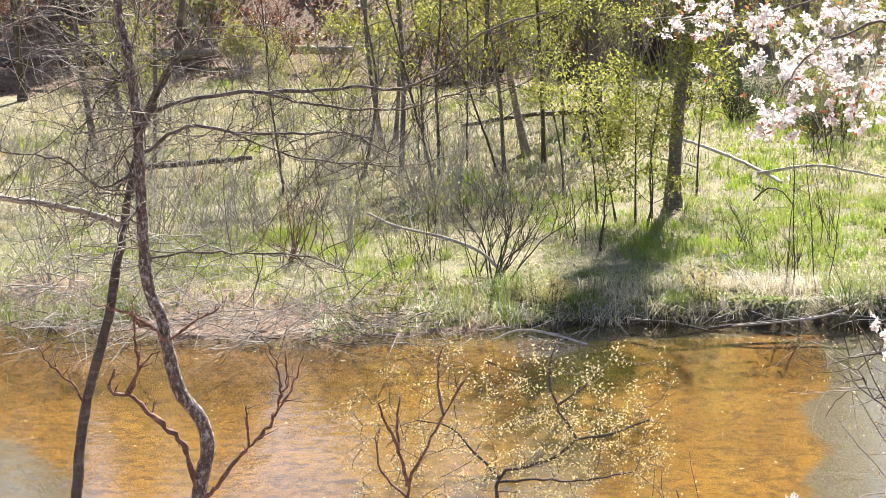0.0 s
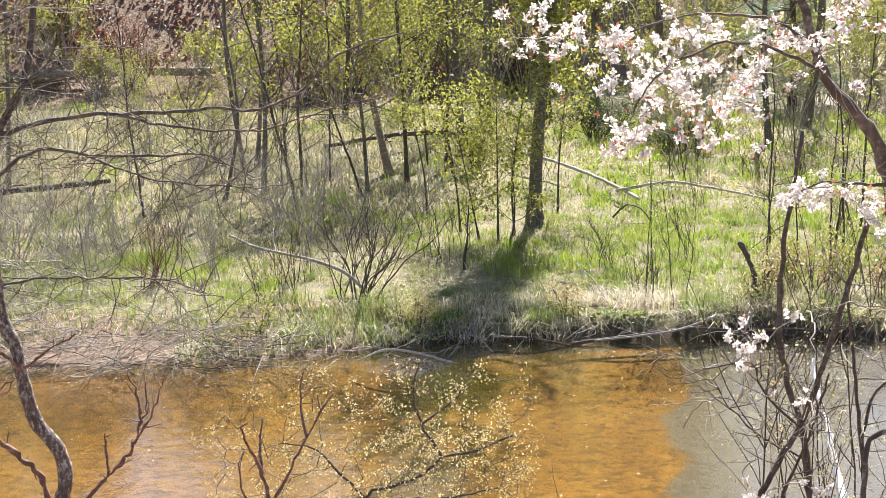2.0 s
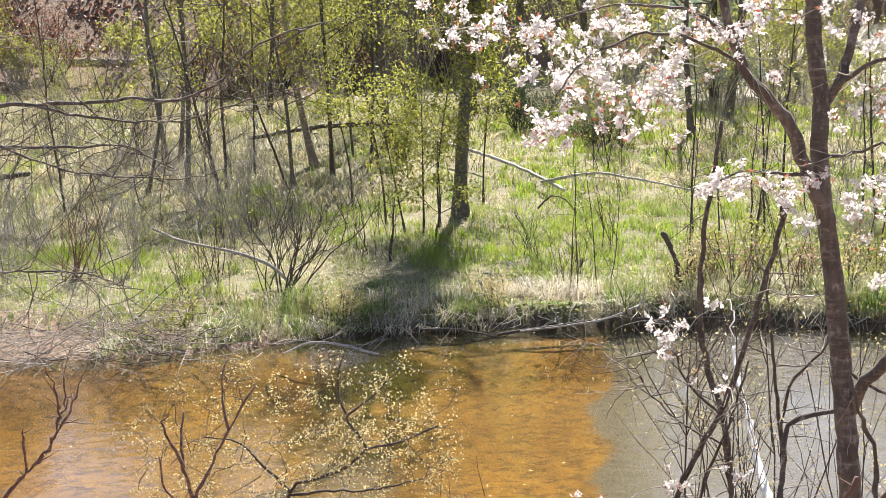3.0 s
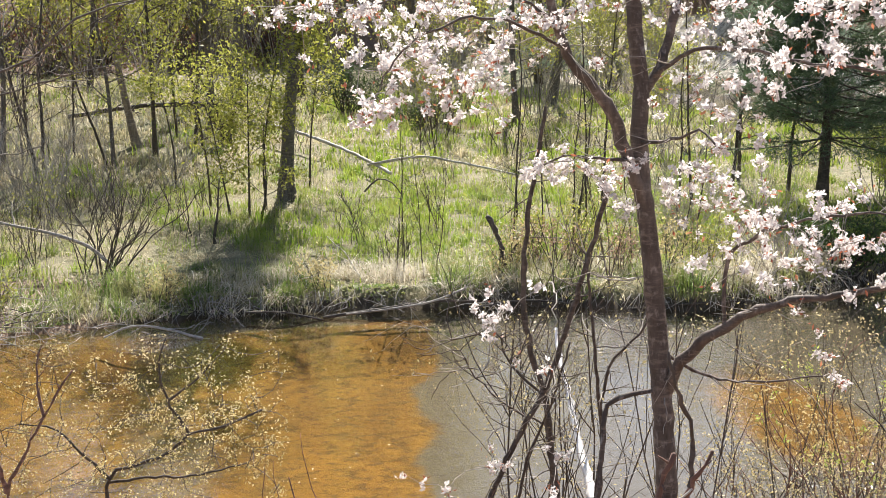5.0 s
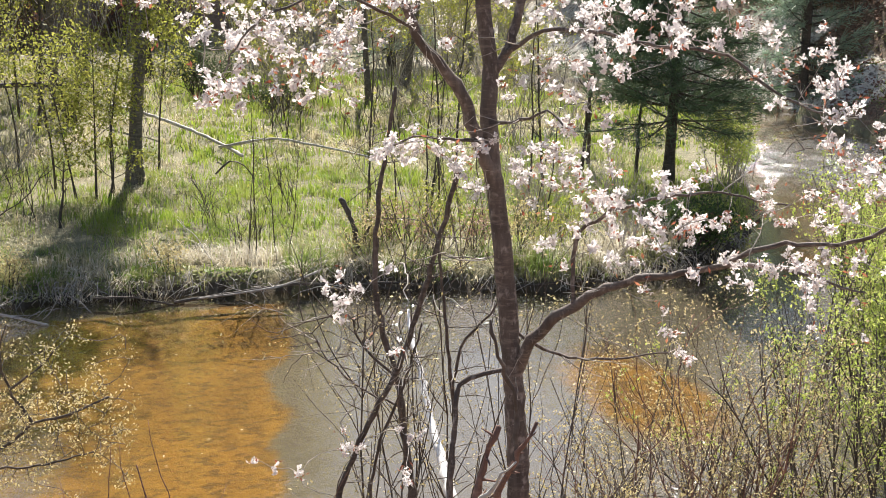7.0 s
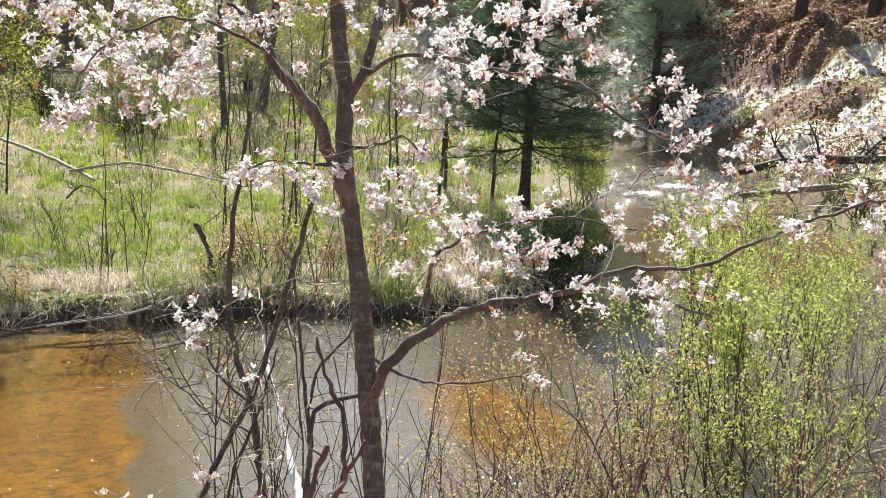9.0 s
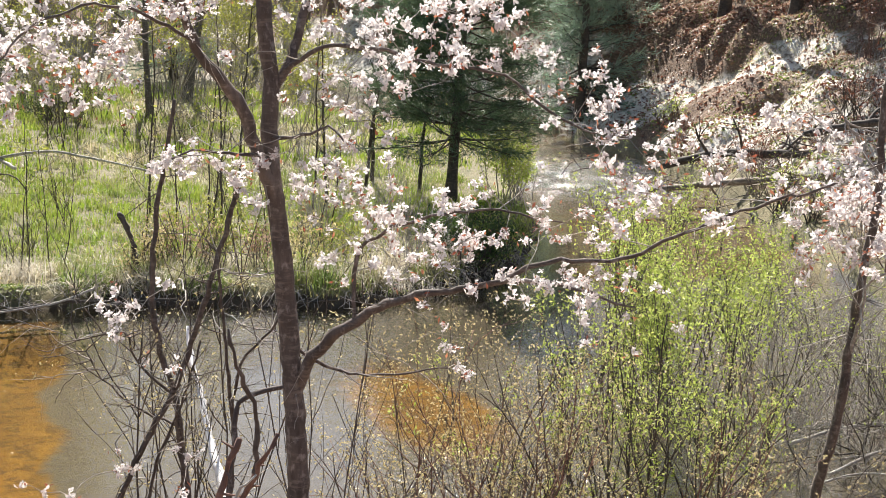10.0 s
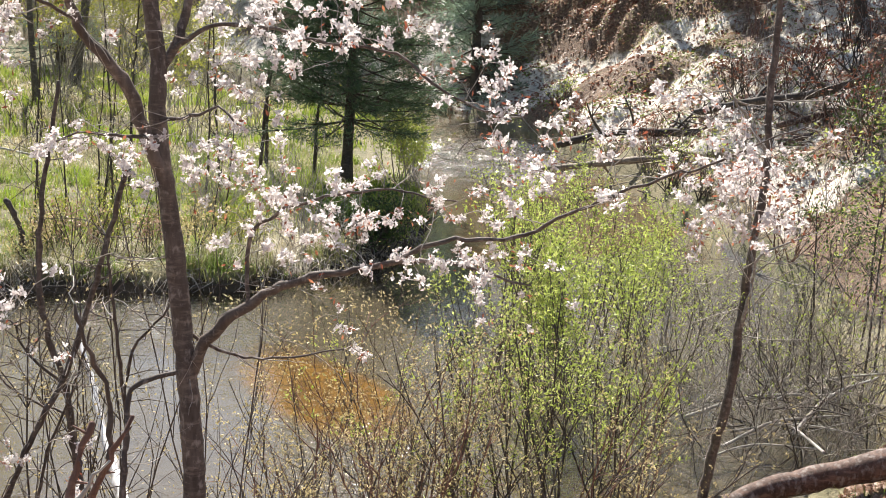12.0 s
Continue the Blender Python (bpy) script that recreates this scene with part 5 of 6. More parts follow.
    for k, i in enumerate(order):
        m = Matrix.Translation(ends[i][0]) @ Euler(rng.uniform(0, 6.28, 3).tolist()).to_matrix().to_4x4() @ Matrix.Scale(rng.uniform(0.65, 1.15), 4)
        if k < 300:
            ob = new("blossom", meshes[k % 8])
            near = min(range(len(boughs)), key=lambda j: np.min(np.sum((nodes[j + 1] - ends[i][0]) ** 2, 1)))
            ob.parent, ob.matrix_basis = boughs[near], m
        else:
            rest.append((meshes[k % 8], m))
    joined = Geo()
    for me, m in rest:
        co = np.empty(len(me.vertices) * 3, np.float32)
        me.vertices.foreach_get("co", co)
        mm = np.array(m)
        idx = np.empty(len(me.loops), np.int32)
        me.loops.foreach_get("vertex_index", idx)
        joined.add(co.reshape(-1, 3) @ mm[:3, :3].T + mm[:3, 3], None, idx.reshape(-1, 3))
    tagged(part("blossoms", joined, M_PETAL, th, smooth=False), kind="stuff")
    pts = np.array([t for t, _ in ends])
    pts = pts[vnoise(pts[:, 0] * 1.0 + pts[:, 1], pts[:, 2], 0.22, 4) > 0.42]
    leaves_at(cop, rng, pts, 4, 0.025, 0.030, 0.4, 0.0)
    outer = np.array([t for t, _ in ends if t[0] > 0.65])
    leaves_at(cop, rng, outer, 2, 0.03, 0.024, 0.4, 0.0)
    part("young_foliage", cop, M_COPPER, th, "small coppery red young leaves", smooth=False)


def dead_stems():
    rng = np.random.default_rng(25)
    th = thing("dead_shrub", (1.71, 6.47, 1.23), "clump of dark dead stems with one broken pale stick", "shrub")
    nodes, stems = [], []
    for i, (pts, r0, r1) in enumerate(([([(-0.02, 0.0, -0.85), (-0.03, 0.01, 0.0), (-0.05, 0.02, 0.51), (-0.08, 0.04, 0.76), (-0.11, 0.06, 1.07), (-0.18, 0.09, 1.31), (-0.21, 0.11, 1.49), (-0.21, 0.12, 1.82), (-0.18, 0.13, 2.11), (-0.10, 0.13, 2.57)], 0.031, 0.009),
                                       ([(0.16, -0.2, 0.25), (0.14, -0.14, 0.42), (0.167, 0.177, 0.534), (0.188, 0.506, 0.67), (0.215, 0.788, 0.809), (0.22, 0.992, 0.919), (0.25, 1.262, 1.08)], 0.034, 0.010)] +
                                      [([(-0.60, -0.05, -0.75), (-0.49, -0.09, 0.34), (-0.37, -0.12, 0.75), (-0.16, -0.16, 1.20), (-0.05, -0.20, 1.56), (0.06, -0.22, 1.96), (0.13, -0.24, 2.23)], 0.017, 0.013),
                                       ([(0.11, -0.24, -0.8), (0.11, -0.24, 0.11), (0.09, -0.23, 0.60), (0.12, -0.24, 0.85), (0.11, -0.24, 1.06), (0.14, -0.25, 1.30), (0.28, -0.29, 1.48), (0.33, -0.31, 1.57)], 0.022, 0.005)] +
                                      [([(0.11, -0.25, 0.95), (0.05, -0.33, 1.36), (0.02, -0.32, 1.65), (0.0, -0.31, 1.87)], 0.011, 0.006),
                                       ([(-0.11, 0.06, 1.05), (-0.28, 0.17, 1.23), (-0.34, 0.18, 1.38), (-0.57, 0.23, 1.35)], 0.009, 0.003),
                                       ([(-0.32, -0.02, -0.75), (-0.29, -0.03, 0.30), (-0.24, -0.04, 0.71), (-0.10, -0.09, 1.11), (-0.02, -0.1, 1.4)], 0.014, 0.005),
                                       ([(-0.08, 0.04, 0.90), (-0.27, 0.20, 0.97), (-0.44, 0.27, 1.12), (-0.51, 0.32, 1.26)], 0.008, 0.003)])):
        g = Geo()
        nodes.append(limb(g, pts, r0, r1, rng, 0.05, 0.004, 7, 0.08))
        stems.append(part("stem", g, M_DRIED if i == 1 else M_LIMB, th, "broken pale bleached stick" if i == 1 else ""))
    lv, tips = Geo(), []
    for i in range(150):
        k = rng.integers(len(stems))
        low = len(nodes[k]) // 3
        g = Geo()
        grow(g, rng, nodes[k][rng.integers(low, len(nodes[k]))], rng.standard_normal(3) * (1, 0.8, 0.5) + np.array([0, 0, 0.25]), rng.uniform(0.15, 0.45), 0.0035, 1, tips, 0.7, 0.05, 3, 4, wander=0.2)
        # every third twig takes a paler bark, as if the sun caught it
        part("twig", g, M_TWIG if i % 3 == 0 else M_LIMB, stems[k])
    leaves_at(lv, rng, [p for p, _ in tips[::4]], 2, 0.02, 0.022, 0.5)
    part("foliage", lv, M_BUD, th, "a few tiny yellow leaves", smooth=False)


def near_stump():
    rng = np.random.default_rng(26)
    th = thing("cut_bush", (0.180, 0.566, 4.183), "cut-back reddish-brown twiggy bush close to the path", "shrub")
    for i, (pts, r0, r1) in enumerate([([(0.02, 0.0, -1.4), (0.0, 0.0, -0.25), (-0.004, 0.0, 0.02), (-0.003, 0.0, 0.055), (0.001, 0.0, 0.078), (0.007, -0.001, 0.098)], 0.0040, 0.0016),
                                       ([(-0.002, 0.0, 0.036), (0.004, -0.005, 0.056), (0.008, -0.014, 0.082), (0.019, -0.023, 0.106)], 0.0024, 0.0009),
                                       ([(-0.023, 0.014, 0.03), (-0.009, -0.009, 0.062), (0.009, -0.023, 0.090)], 0.0018, 0.0006),
                                       ([(0.010, -0.017, 0.088), (0.010, -0.018, 0.115), (0.0, -0.023, 0.138), (-0.005, -0.023, 0.156)], 0.0012, 0.0007)]):
        g, tips = Geo(), []
        ln = limb(g, pts, r0, r1, rng, 0.005, 0.0007, 9, 0.2)
        if i < 2:
            for q in ln[-14::2]:
                grow(g, rng, q, rng.standard_normal(3) + np.array([0, 0, 0.3]), rng.uniform(0.004, 0.012), 0.0008, 0, tips, sides=4)
        part("stem", g, M_BLEACHED if i == 2 else M_LIMB if i == 3 else M_RED, th, "pale peeled twig" if i == 2 else "")


def leaning_stem():
    rng = np.random.default_rng(27)
    th = thing("tree", (7.28, 8.15, 0.2), "thin dark leaning tree at the water's edge", "tree")
    nodes = []
    for pts, r0, r1 in [([(-0.02, 0.05, -0.4), (0.03, 0.02, -0.05), (0.04, -0.03, 0.34), (0.08, -0.12, 0.90), (0.08, -0.17, 1.54), (0.08, -0.22, 2.12), (0.09, -0.29, 2.67), (0.05, -0.29, 3.30), (0.03, -0.32, 3.82), (0.0, -0.36, 4.8)], 0.047, 0.020),
                        ([(0.08, -0.18, 1.45), (0.02, -0.32, 1.85), (-0.02, -0.42, 2.10), (0.12, -0.7, 2.30)], 0.017, 0.006),
                        ([(0.08, -0.30, 2.85), (-0.2, -0.29, 3.21), (-0.5, -0.28, 3.5)], 0.016, 0.006)]:
        g = Geo()
        nodes.append(limb(g, pts, r0, r1, rng, 0.08, 0.005, 9, 0.04))
        part("trunk" if len(nodes) == 1 else "limb", g, M_SMOOTH if len(nodes) == 1 else M_TWIG, th)
    tws, tips = [], []
    base = np.vstack([n[len(n) // 3:] for n in nodes])
    for i in range(50):
        tws.append(Geo())
        grow(tws[-1], rng, base[rng.integers(len(base))], rng.standard_normal(3), rng.uniform(0.2, 0.9), 0.006, 1, tips, 0.7, 0.05, 3, 4)
    each_part("twig", tws, M_TWIG, th)


for i, (x, y, h, ln) in enumerate([(10.6, 9.6, 2.7, 0.05), (11.0, 9.4, 3.0, 0.02), (11.4, 9.9, 3.0, -0.04), (11.9, 10.6, 3.2, 0.03), (10.2, 9.9, 2.4, -0.08), (12.3, 11.2, 3.0, 0.06)]):
    sapling(x, y, h, 0.016, 280 + i, (ln, 0.0), 2, M_DARK, "thin dark upright sapling at the shore with a few leaves", leaf=M_WILLOW, leaf_size=0.045)

bare_tree()
red_sapling()
yellow_shrub()
serviceberry()
dead_stems()
near_stump()
leaning_stem()
for i, (x, y, n, h) in enumerate([(1.45, 6.95, 4, 3.0), (2.45, 6.75, 4, 3.1), (2.0, 7.3, 3, 2.7)]):
    bare_shrub("bush", x, y, n, h, 0.22, 0.009, 470 + i, "tall thin brown stems with tiny yellow leaves on the near bank", (M_DARK, M_LIMB)[i % 2], M_BUD, 3, 0.02, levels=1, kids=7, group="tall stems on the near bank", foot=0.25, wander=0.07, reach=0.03)

# willows in leaf at the near water's edge: x, y, stems, height, spread
for i, (x, y, n, h, s) in enumerate([(5.55, 8.3, 13, 2.0, 0.5), (6.2, 8.4, 13, 2.15, 0.55), (5.0, 8.5, 10, 1.7, 0.5), (6.8, 8.7, 10, 1.8, 0.6), (5.9, 8.9, 11, 2.1, 0.5)]):
    bare_shrub("willow", x, y, int(n * 0.62), h, s, 0.0125, 400 + i, "willow bush of many upright stems with fresh yellow-green leaves", M_DARK, M_WILLOW, 5, 0.036, levels=2, kids=4, group="willows at the near shore", reach=0.022, foot=0.2, wander=0.09, z=-0.1)
for i, (x, y, n, h) in enumerate([(7.6, 11.9, 10, 2.3), (8.1, 11.2, 10, 2.0), (8.9, 13.2, 10, 2.2), (9.8, 14.5, 8, 2.0), (9.6, 12.3, 10, 1.8), (8.6, 12.0, 9, 1.7), (10.4, 13.0, 9, 1.6)]):
    bare_shrub("willow", x, y, n, h, 0.5, 0.012, 420 + i, "thin willow bush leafing yellow-green in the shallows", M_LIMB, M_WILLOW, 10, 0.045, levels=1, kids=6, reach=0.045, group="willows in the shallows", foot=0.2, z=-0.2)
for i, (x, y, n, h) in enumerate([(3.9, 8.1, 12, 1.9), (4.4, 8.3, 12, 2.0), (3.3, 8.3, 10, 1.4), (4.7, 8.0, 12, 1.9), (3.6, 7.7, 12, 1.7), (5.2, 7.8, 10, 1.8), (2.9, 7.6, 10, 1.3), (4.1, 7.4, 12, 1.8), (4.8, 7.2, 10, 1.7), (3.4, 7.1, 10, 1.6), (5.6, 7.4, 10, 1.6)]):
    bare_shrub("bush", x, y, int(n * 0.75), h * 1.15, 0.75, 0.010, 430 + i, "tangled bush of brown stems with sparse yellow leaves", (M_LIMB, M_RED, M_DARK)[i % 3], M_BUD, 3, 0.026, levels=2, kids=4, wander=0.14, reach=0.022, group="tangled bushes at the near shore", foot=0.2, z=-0.1)
for i, (x, y, n, h) in enumerate([(8.2, 9.9, 18, 2.1), (8.9, 9.5, 18, 2.2), (9.6, 10.4, 18, 2.4), (10.5, 10.2, 16, 2.4), (9.6, 9.3, 14, 2.2), (10.5, 9.0, 14, 2.4), (9.0, 10.8, 16, 2.3), (10.2, 11.4, 16, 2.4), (8.6, 8.8, 12, 1.6), (9.4, 8.6, 12, 2.0), (11.2, 11.2, 14, 2.6), (11.0, 9.9, 12, 2.6)]):
    bare_shrub("bush", x, y, n, h * 0.85, 1.3, 0.007, 440 + i, "dense grey thicket of bare twigs at the shore", (M_TWIG, M_DARK, M_TWIG)[i % 3], M_WILLOW if i % 3 == 1 else None, 1, 0.035, levels=2, kids=4, group="grey thicket at the near shore", foot=0.4, wander=0.22, z=max(-0.1, ground_z(x, y)))
fallen("log", [(7.1, 8.0, 0.08), (7.43, 7.93, 0.14), (7.76, 7.89, 0.22), (8.15, 7.78, 0.29), (8.68, 7.50, 0.45), (9.6, 7.0, 0.78)], 0.09, 0.155, M_REDLOG, 71, "thick fallen log with peeling reddish bark", sides=16)
for i, (x, y, n, h) in enumerate([(12.6, 10.4, 12, 1.7), (13.4, 11.0, 12, 1.9), (14.2, 12.0, 12, 1.6), (12.9, 9.4, 12, 1.6), (14.4, 10.6, 12, 1.9), (13.6, 12.6, 10, 1.4), (15.3, 13.0, 12, 1.8), (15.2, 11.6, 12, 1.9)]):
    bare_shrub("bush", x, y, n, h, 1.0, 0.010, 540 + i, "tangle of dark stems with few fresh leaves", (M_DARK, M_LIMB)[i % 2], (M_WILLOW, M_DEEP)[i % 2], 2, 0.06, levels=2, kids=4, group="tangle on the near bank", foot=0.3, wander=0.18)
for i, (a, b, r) in enumerate([((8.4, 9.2, 0.05), (9.6, 8.9, 0.3), 0.018), ((8.9, 9.6, 0.0), (9.4, 8.4, 0.3), 0.014), ((8.0, 9.0, 0.05), (8.9, 8.5, 0.2), 0.012),
                               ((8.5, 9.9, 0.1), (9.9, 9.3, 0.35), 0.022), ((9.0, 8.9, 0.2), (10.4, 9.2, 0.5), 0.02), ((8.8, 8.3, 0.25), (9.3, 9.4, 0.1), 0.016), ((9.6, 9.9, 0.1), (10.6, 9.0, 0.6), 0.018)]):
    fallen("branch", [a, tuple((p + q) / 2 + d for p, q, d in zip(a, b, (0, 0.1, 0.06))), b], r, r * 0.6, M_BLEACHED, 720 + i, "pale driftwood branch on the shore", "branch", 2, 0.3, group="driftwood on the shore")

# logs and brush below the sandy slope
fallen("log", [(16.6, 24.3, 0.55), (17.3, 23.3, 0.95), (18.1, 22.4, 1.05), (18.6, 21.7, 1.1)], 0.08, 0.09, M_DARK, 81, "dark fallen trunk at the foot of the sandy slope", twigs=10, twig_len=1.0)
fallen("log", [(15.8, 23.6, 0.15), (16.6, 22.2, 0.5), (17.2, 20.8, 0.8), (17.8, 19.4, 1.1)], 0.07, 0.07, M_LOG, 82, "weathered fallen trunk at the water", twigs=12, twig_len=1.0)
fallen("log", [(18.3, 19.3, 1.25), (18.8, 18.9, 1.42), (19.6, 18.6, 1.65), (21.0, 18.0, 1.95)], 0.10, 0.12, M_REDLOG, 83, "reddish fallen trunk on the slope", twigs=5, twig_len=0.8)
fallen("log", [(17.0, 20.3, 1.75), (17.9, 19.8, 2.0), (18.9, 19.2, 2.2), (20.4, 18.6, 2.7)], 0.07, 0.10, M_DARK, 84, "dark fallen trunk lying across the slope", twigs=10, twig_len=0.9)
fallen("log", [(18.5, 19.6, 1.55), (19.3, 19.2, 1.8), (20.6, 18.6, 2.2)], 0.06, 0.09, M_REDLOG, 85, "reddish dead trunk lying across the slope", twigs=6, twig_len=0.7)
for i, (x, y, h) in enumerate([(16.2, 20.4, 1.1), (16.9, 21.9, 1.0), (17.5, 22.8, 0.9), (15.6, 18.8, 1.2), (17.9, 24.8, 0.9), (18.6, 27.2, 0.9), (19.2, 28.6, 0.8), (14.5, 16.2, 1.4), (13.6, 14.3, 1.5)]):
    bare_shrub("bush", x + 0.3, y - 0.2, 12, h, 1.1, 0.013, 460 + i, "low tangle of dead brush along the slope's foot", (M_DARK, M_TWIG, M_RED)[i % 3], (M_WILLOW, None, M_RUST)[i % 3], 1, 0.06, levels=2, kids=3, group="dead brush below the slope")
for i, (x, y, h) in enumerate([(20.5, 18.2, 2.0), (21.5, 20.6, 1.8), (22, 17, 2.2), (23, 22.5, 2.0), (23.5, 26, 2.2), (19.6, 15.2, 2.2), (21, 14, 2.4)]):
    bare_shrub("bush", x, y, 11, h, 0.8, 0.016, 480 + i, "brown bare brush on the upper slope", M_DARK if i % 2 else M_RED, M_RUST, 1, 0.07, levels=2, kids=3, group="brush on the upper slope")
SLOPE_BRUSH = [bare_shrub("bush", 19.2, 20.2, 10, 1.2, 1.2, 0.014, 495, "dark dead brush on the slope", M_DARK, M_RUST, 1, 0.08, levels=2, kids=3, group="dead brush on the slope"),
               bare_shrub("bush", 18.2, 17.0, 10, 1.3, 1.1, 0.012, 496, "grey dead brush on the slope", M_TWIG, None, 0, levels=2, kids=3, group="dead brush on the slope"),
               bare_shrub("bush", 17.2, 16.0, 9, 1.1, 1.1, 0.012, 497, "low green brush on the slope", M_TWIG, M_DEEP, 2, 0.09, levels=2, kids=3, group="low green brush on the slope")]
scatter(SLOPE_BRUSH[:2] * 3 + SLOPE_BRUSH[2:], 498, 24, (15.2, 22, 14.5, 24), 0.5, 1.2, lambda x, y: not river(x, y)[1] and river(x, y)[0] > 0.5)
scatter([SLOPE_BRUSH[0]], 497, 34, (17.0, 23.0, 11.5, 17.5), 0.7, 1.4)
scatter(SLOPE_BRUSH, 499, 26, (18.5, 28, 18, 38), 0.6, 1.4, lambda x, y: not river(x, y)[1] and river(x, y)[0] > scarp_at(y) + 0.5)
for i, (x, y) in enumerate([(24.8, 30.5), (25.5, 27.5), (24.6, 33.5), (26.5, 24.0), (27.0, 31.0), (25.2, 21.5)]):
    leaf_tree("tree", x, y, 15, 0.16, 520 + i, "tall tree with thin spring foliage on the upper slope", leaf_n=4, leaf_size=0.2, reach=0.3, first=0.4, limbs=12, split=False, group="tall trees on the upper slope")
for i, (x, y, h, r) in enumerate([(22.5, 19, 8, 0.12), (24, 23, 9, 0.14), (25, 28, 10, 0.16), (21.5, 15.5, 8, 0.11), (26, 33, 10, 0.15), (27.5, 25, 10, 0.15)]):
    leaf_tree("tree", x, y, h, r, 500 + i, "bare dark tree on the upper slope", (-0.03, 0), leaf_n=0, wood=M_DARK, first=0.3, group="trees on the upper slope")


# ---- ground cover ----
def blades(name, n, box, mat, label, height, width, seed, keep, lean=0.35, clump=0.0, category="grass"):
    """A stand of single blades with two bends each; keep(x, y, d, far) gives the chance that one grows there."""
    rng = np.random.default_rng(seed)
    x, y = rng.uniform(box[0], box[1], n), rng.uniform(box[2], box[3], n)
    if clump:
        tuft = rng.integers(max(1, n // 22), size=n)
        cx, cy = rng.uniform(box[0], box[1], n), rng.uniform(box[2], box[3], n)
        x = cx[tuft] + rng.normal(0, clump, n)
        y = cy[tuft] + rng.normal(0, clump, n)
        way, tall = rng.uniform(0, 6.28, n)[tuft], rng.uniform(0.55, 1.25, n)[tuft]
    else:
        way, tall = rng.uniform(0, 6.28, n), np.ones(n)
    d, far = river(x, y)
    ok = rng.uniform(size=n) < keep(x, y, d, far)
    x, y, d, way, tall = x[ok], y[ok], d[ok], way[ok], tall[ok]
    z = terrain(x, y) - 0.02
    m = len(x)
    h = tall * height * rng.uniform(0.45, 1.2, m) * (0.7 + 0.6 * vnoise(x, y, 1.1, seed))
    a = way + rng.normal(0, 0.8, m)
    ln = h * lean * np.abs(rng.standard_normal(m))
    lx, ly = np.cos(a) * ln, np.sin(a) * ln
    b = rng.uniform(0, 6.28, m)
    w = width * rng.uniform(0.6, 1.3, m) * 0.5
    wx, wy = np.cos(b) * w, np.sin(b) * w
    v = np.empty((m, 5, 3))
    v[:, 0] = np.stack([x - wx, y - wy, z], 1)
    v[:, 1] = np.stack([x + wx, y + wy, z], 1)
    v[:, 2] = np.stack([x + lx * 0.35 - wx * 0.8, y + ly * 0.35 - wy * 0.8, z + h * 0.6], 1)
    v[:, 3] = np.stack([x + lx * 0.35 + wx * 0.8, y + ly * 0.35 + wy * 0.8, z + h * 0.6], 1)
    v[:, 4] = np.stack([x + lx, y + ly, z + np.maximum(h * 0.55, np.sqrt(np.maximum(h * h - ln * ln, 0.0004)))], 1)
    k = np.arange(m)[:, None] * 5
    g = Geo()
    g.add(v.reshape(-1, 3), k + [0, 1, 3, 2], k + [2, 3, 4])
    tagged(new(name, g.mesh(name, mat, False)), label, category, kind="stuff")


def meadow(x, y):
    """How green the floodplain is: lush behind the bank right of the big tree, straw elsewhere."""
    lush = np.exp(-(((x - 3.2) / 3.4) ** 2 + ((y - 21.5) / 2.6) ** 2))
    strip = np.exp(-((x + 6.2) / 1.4) ** 2 - ((y - 21.8) / 1.2) ** 2) + 0.8 * np.exp(-((x - 8) / 4) ** 2 - ((y - 22) / 3) ** 2)
    back = 0.35 * ease(0, 4, x) * ease(24, 28, y)
    g = lush + strip + back + 0.07 + 0.8 * (vnoise(x, y, 1.9, 8) - 0.45) + 0.5 * (vnoise(x, y, 0.6, 18) - 0.5)
    return np.clip(ease(0.15, 0.7, g), 0.04, 1)


def on_far(d, far, lo=0.05):
    return far & (d > lo)


def beach(x, d):
    """Bare ground along the low shore to the left of the cut bank."""
    return ease(0.6, 1.7, d + 2.2 * ease(-3.4, -0.7, x) + 1.2 * ease(-6.2, -7.4, x))


blades("grass", 120000, (-11, 12, 16.8, 26), M_GRASS, "fresh green grass on the far bank", 0.21, 0.013, 1, lambda x, y, d, far: on_far(d, far, 0.05) * (0.25 + 0.75 * ease(0.3, 0.55, vnoise(x, y, 0.5, 61))) * meadow(x, y) * beach(x, d) * (0.35 + 0.65 * ease(0.2, 1.2, d)), 0.6, 0.08)
blades("grass", 85000, (-16, 17, 26, 44), M_GRASS, "fresh green grass on the floodplain", 0.26, 0.026, 2, lambda x, y, d, far: on_far(d, far) * meadow(x, y), 0.45, 0.12)
blades("dry_grass", 115000, (-12, 12, 16.6, 26), M_STRAW, "dry straw-coloured grass on the far bank", 0.21, 0.011, 3, lambda x, y, d, far: on_far(d, far, 0.05) * (0.15 + 0.85 * ease(0.35, 0.6, vnoise(x, y, 0.45, 62))) * beach(x, d) * np.clip(1.08 - meadow(x, y), 0.08, 1) * (0.2 + 0.8 * vnoise(x, y, 0.8, 6)), 1.9, 0.10)
blades("dry_grass", 85000, (-18, 17, 26, 45), M_STRAW, "dry straw-coloured grass on the floodplain", 0.24, 0.024, 4, lambda x, y, d, far: on_far(d, far) * np.clip(1.0 - meadow(x, y), 0.1, 1), 1.3, 0.14)
blades("sedge", 70000, (-11, 11, 16.4, 20), M_SEDGE, "green sedge tufts along the bank", 0.34, 0.012, 5, lambda x, y, d, far: on_far(d, far, 0.12) * beach(x, d) * ease(1.9, 0.3, d) * (0.7 + 0.3 * ease(1, -0.5, x)) * (vnoise(x, y, 0.7, 9) > 0.48), 0.8, 0.09)
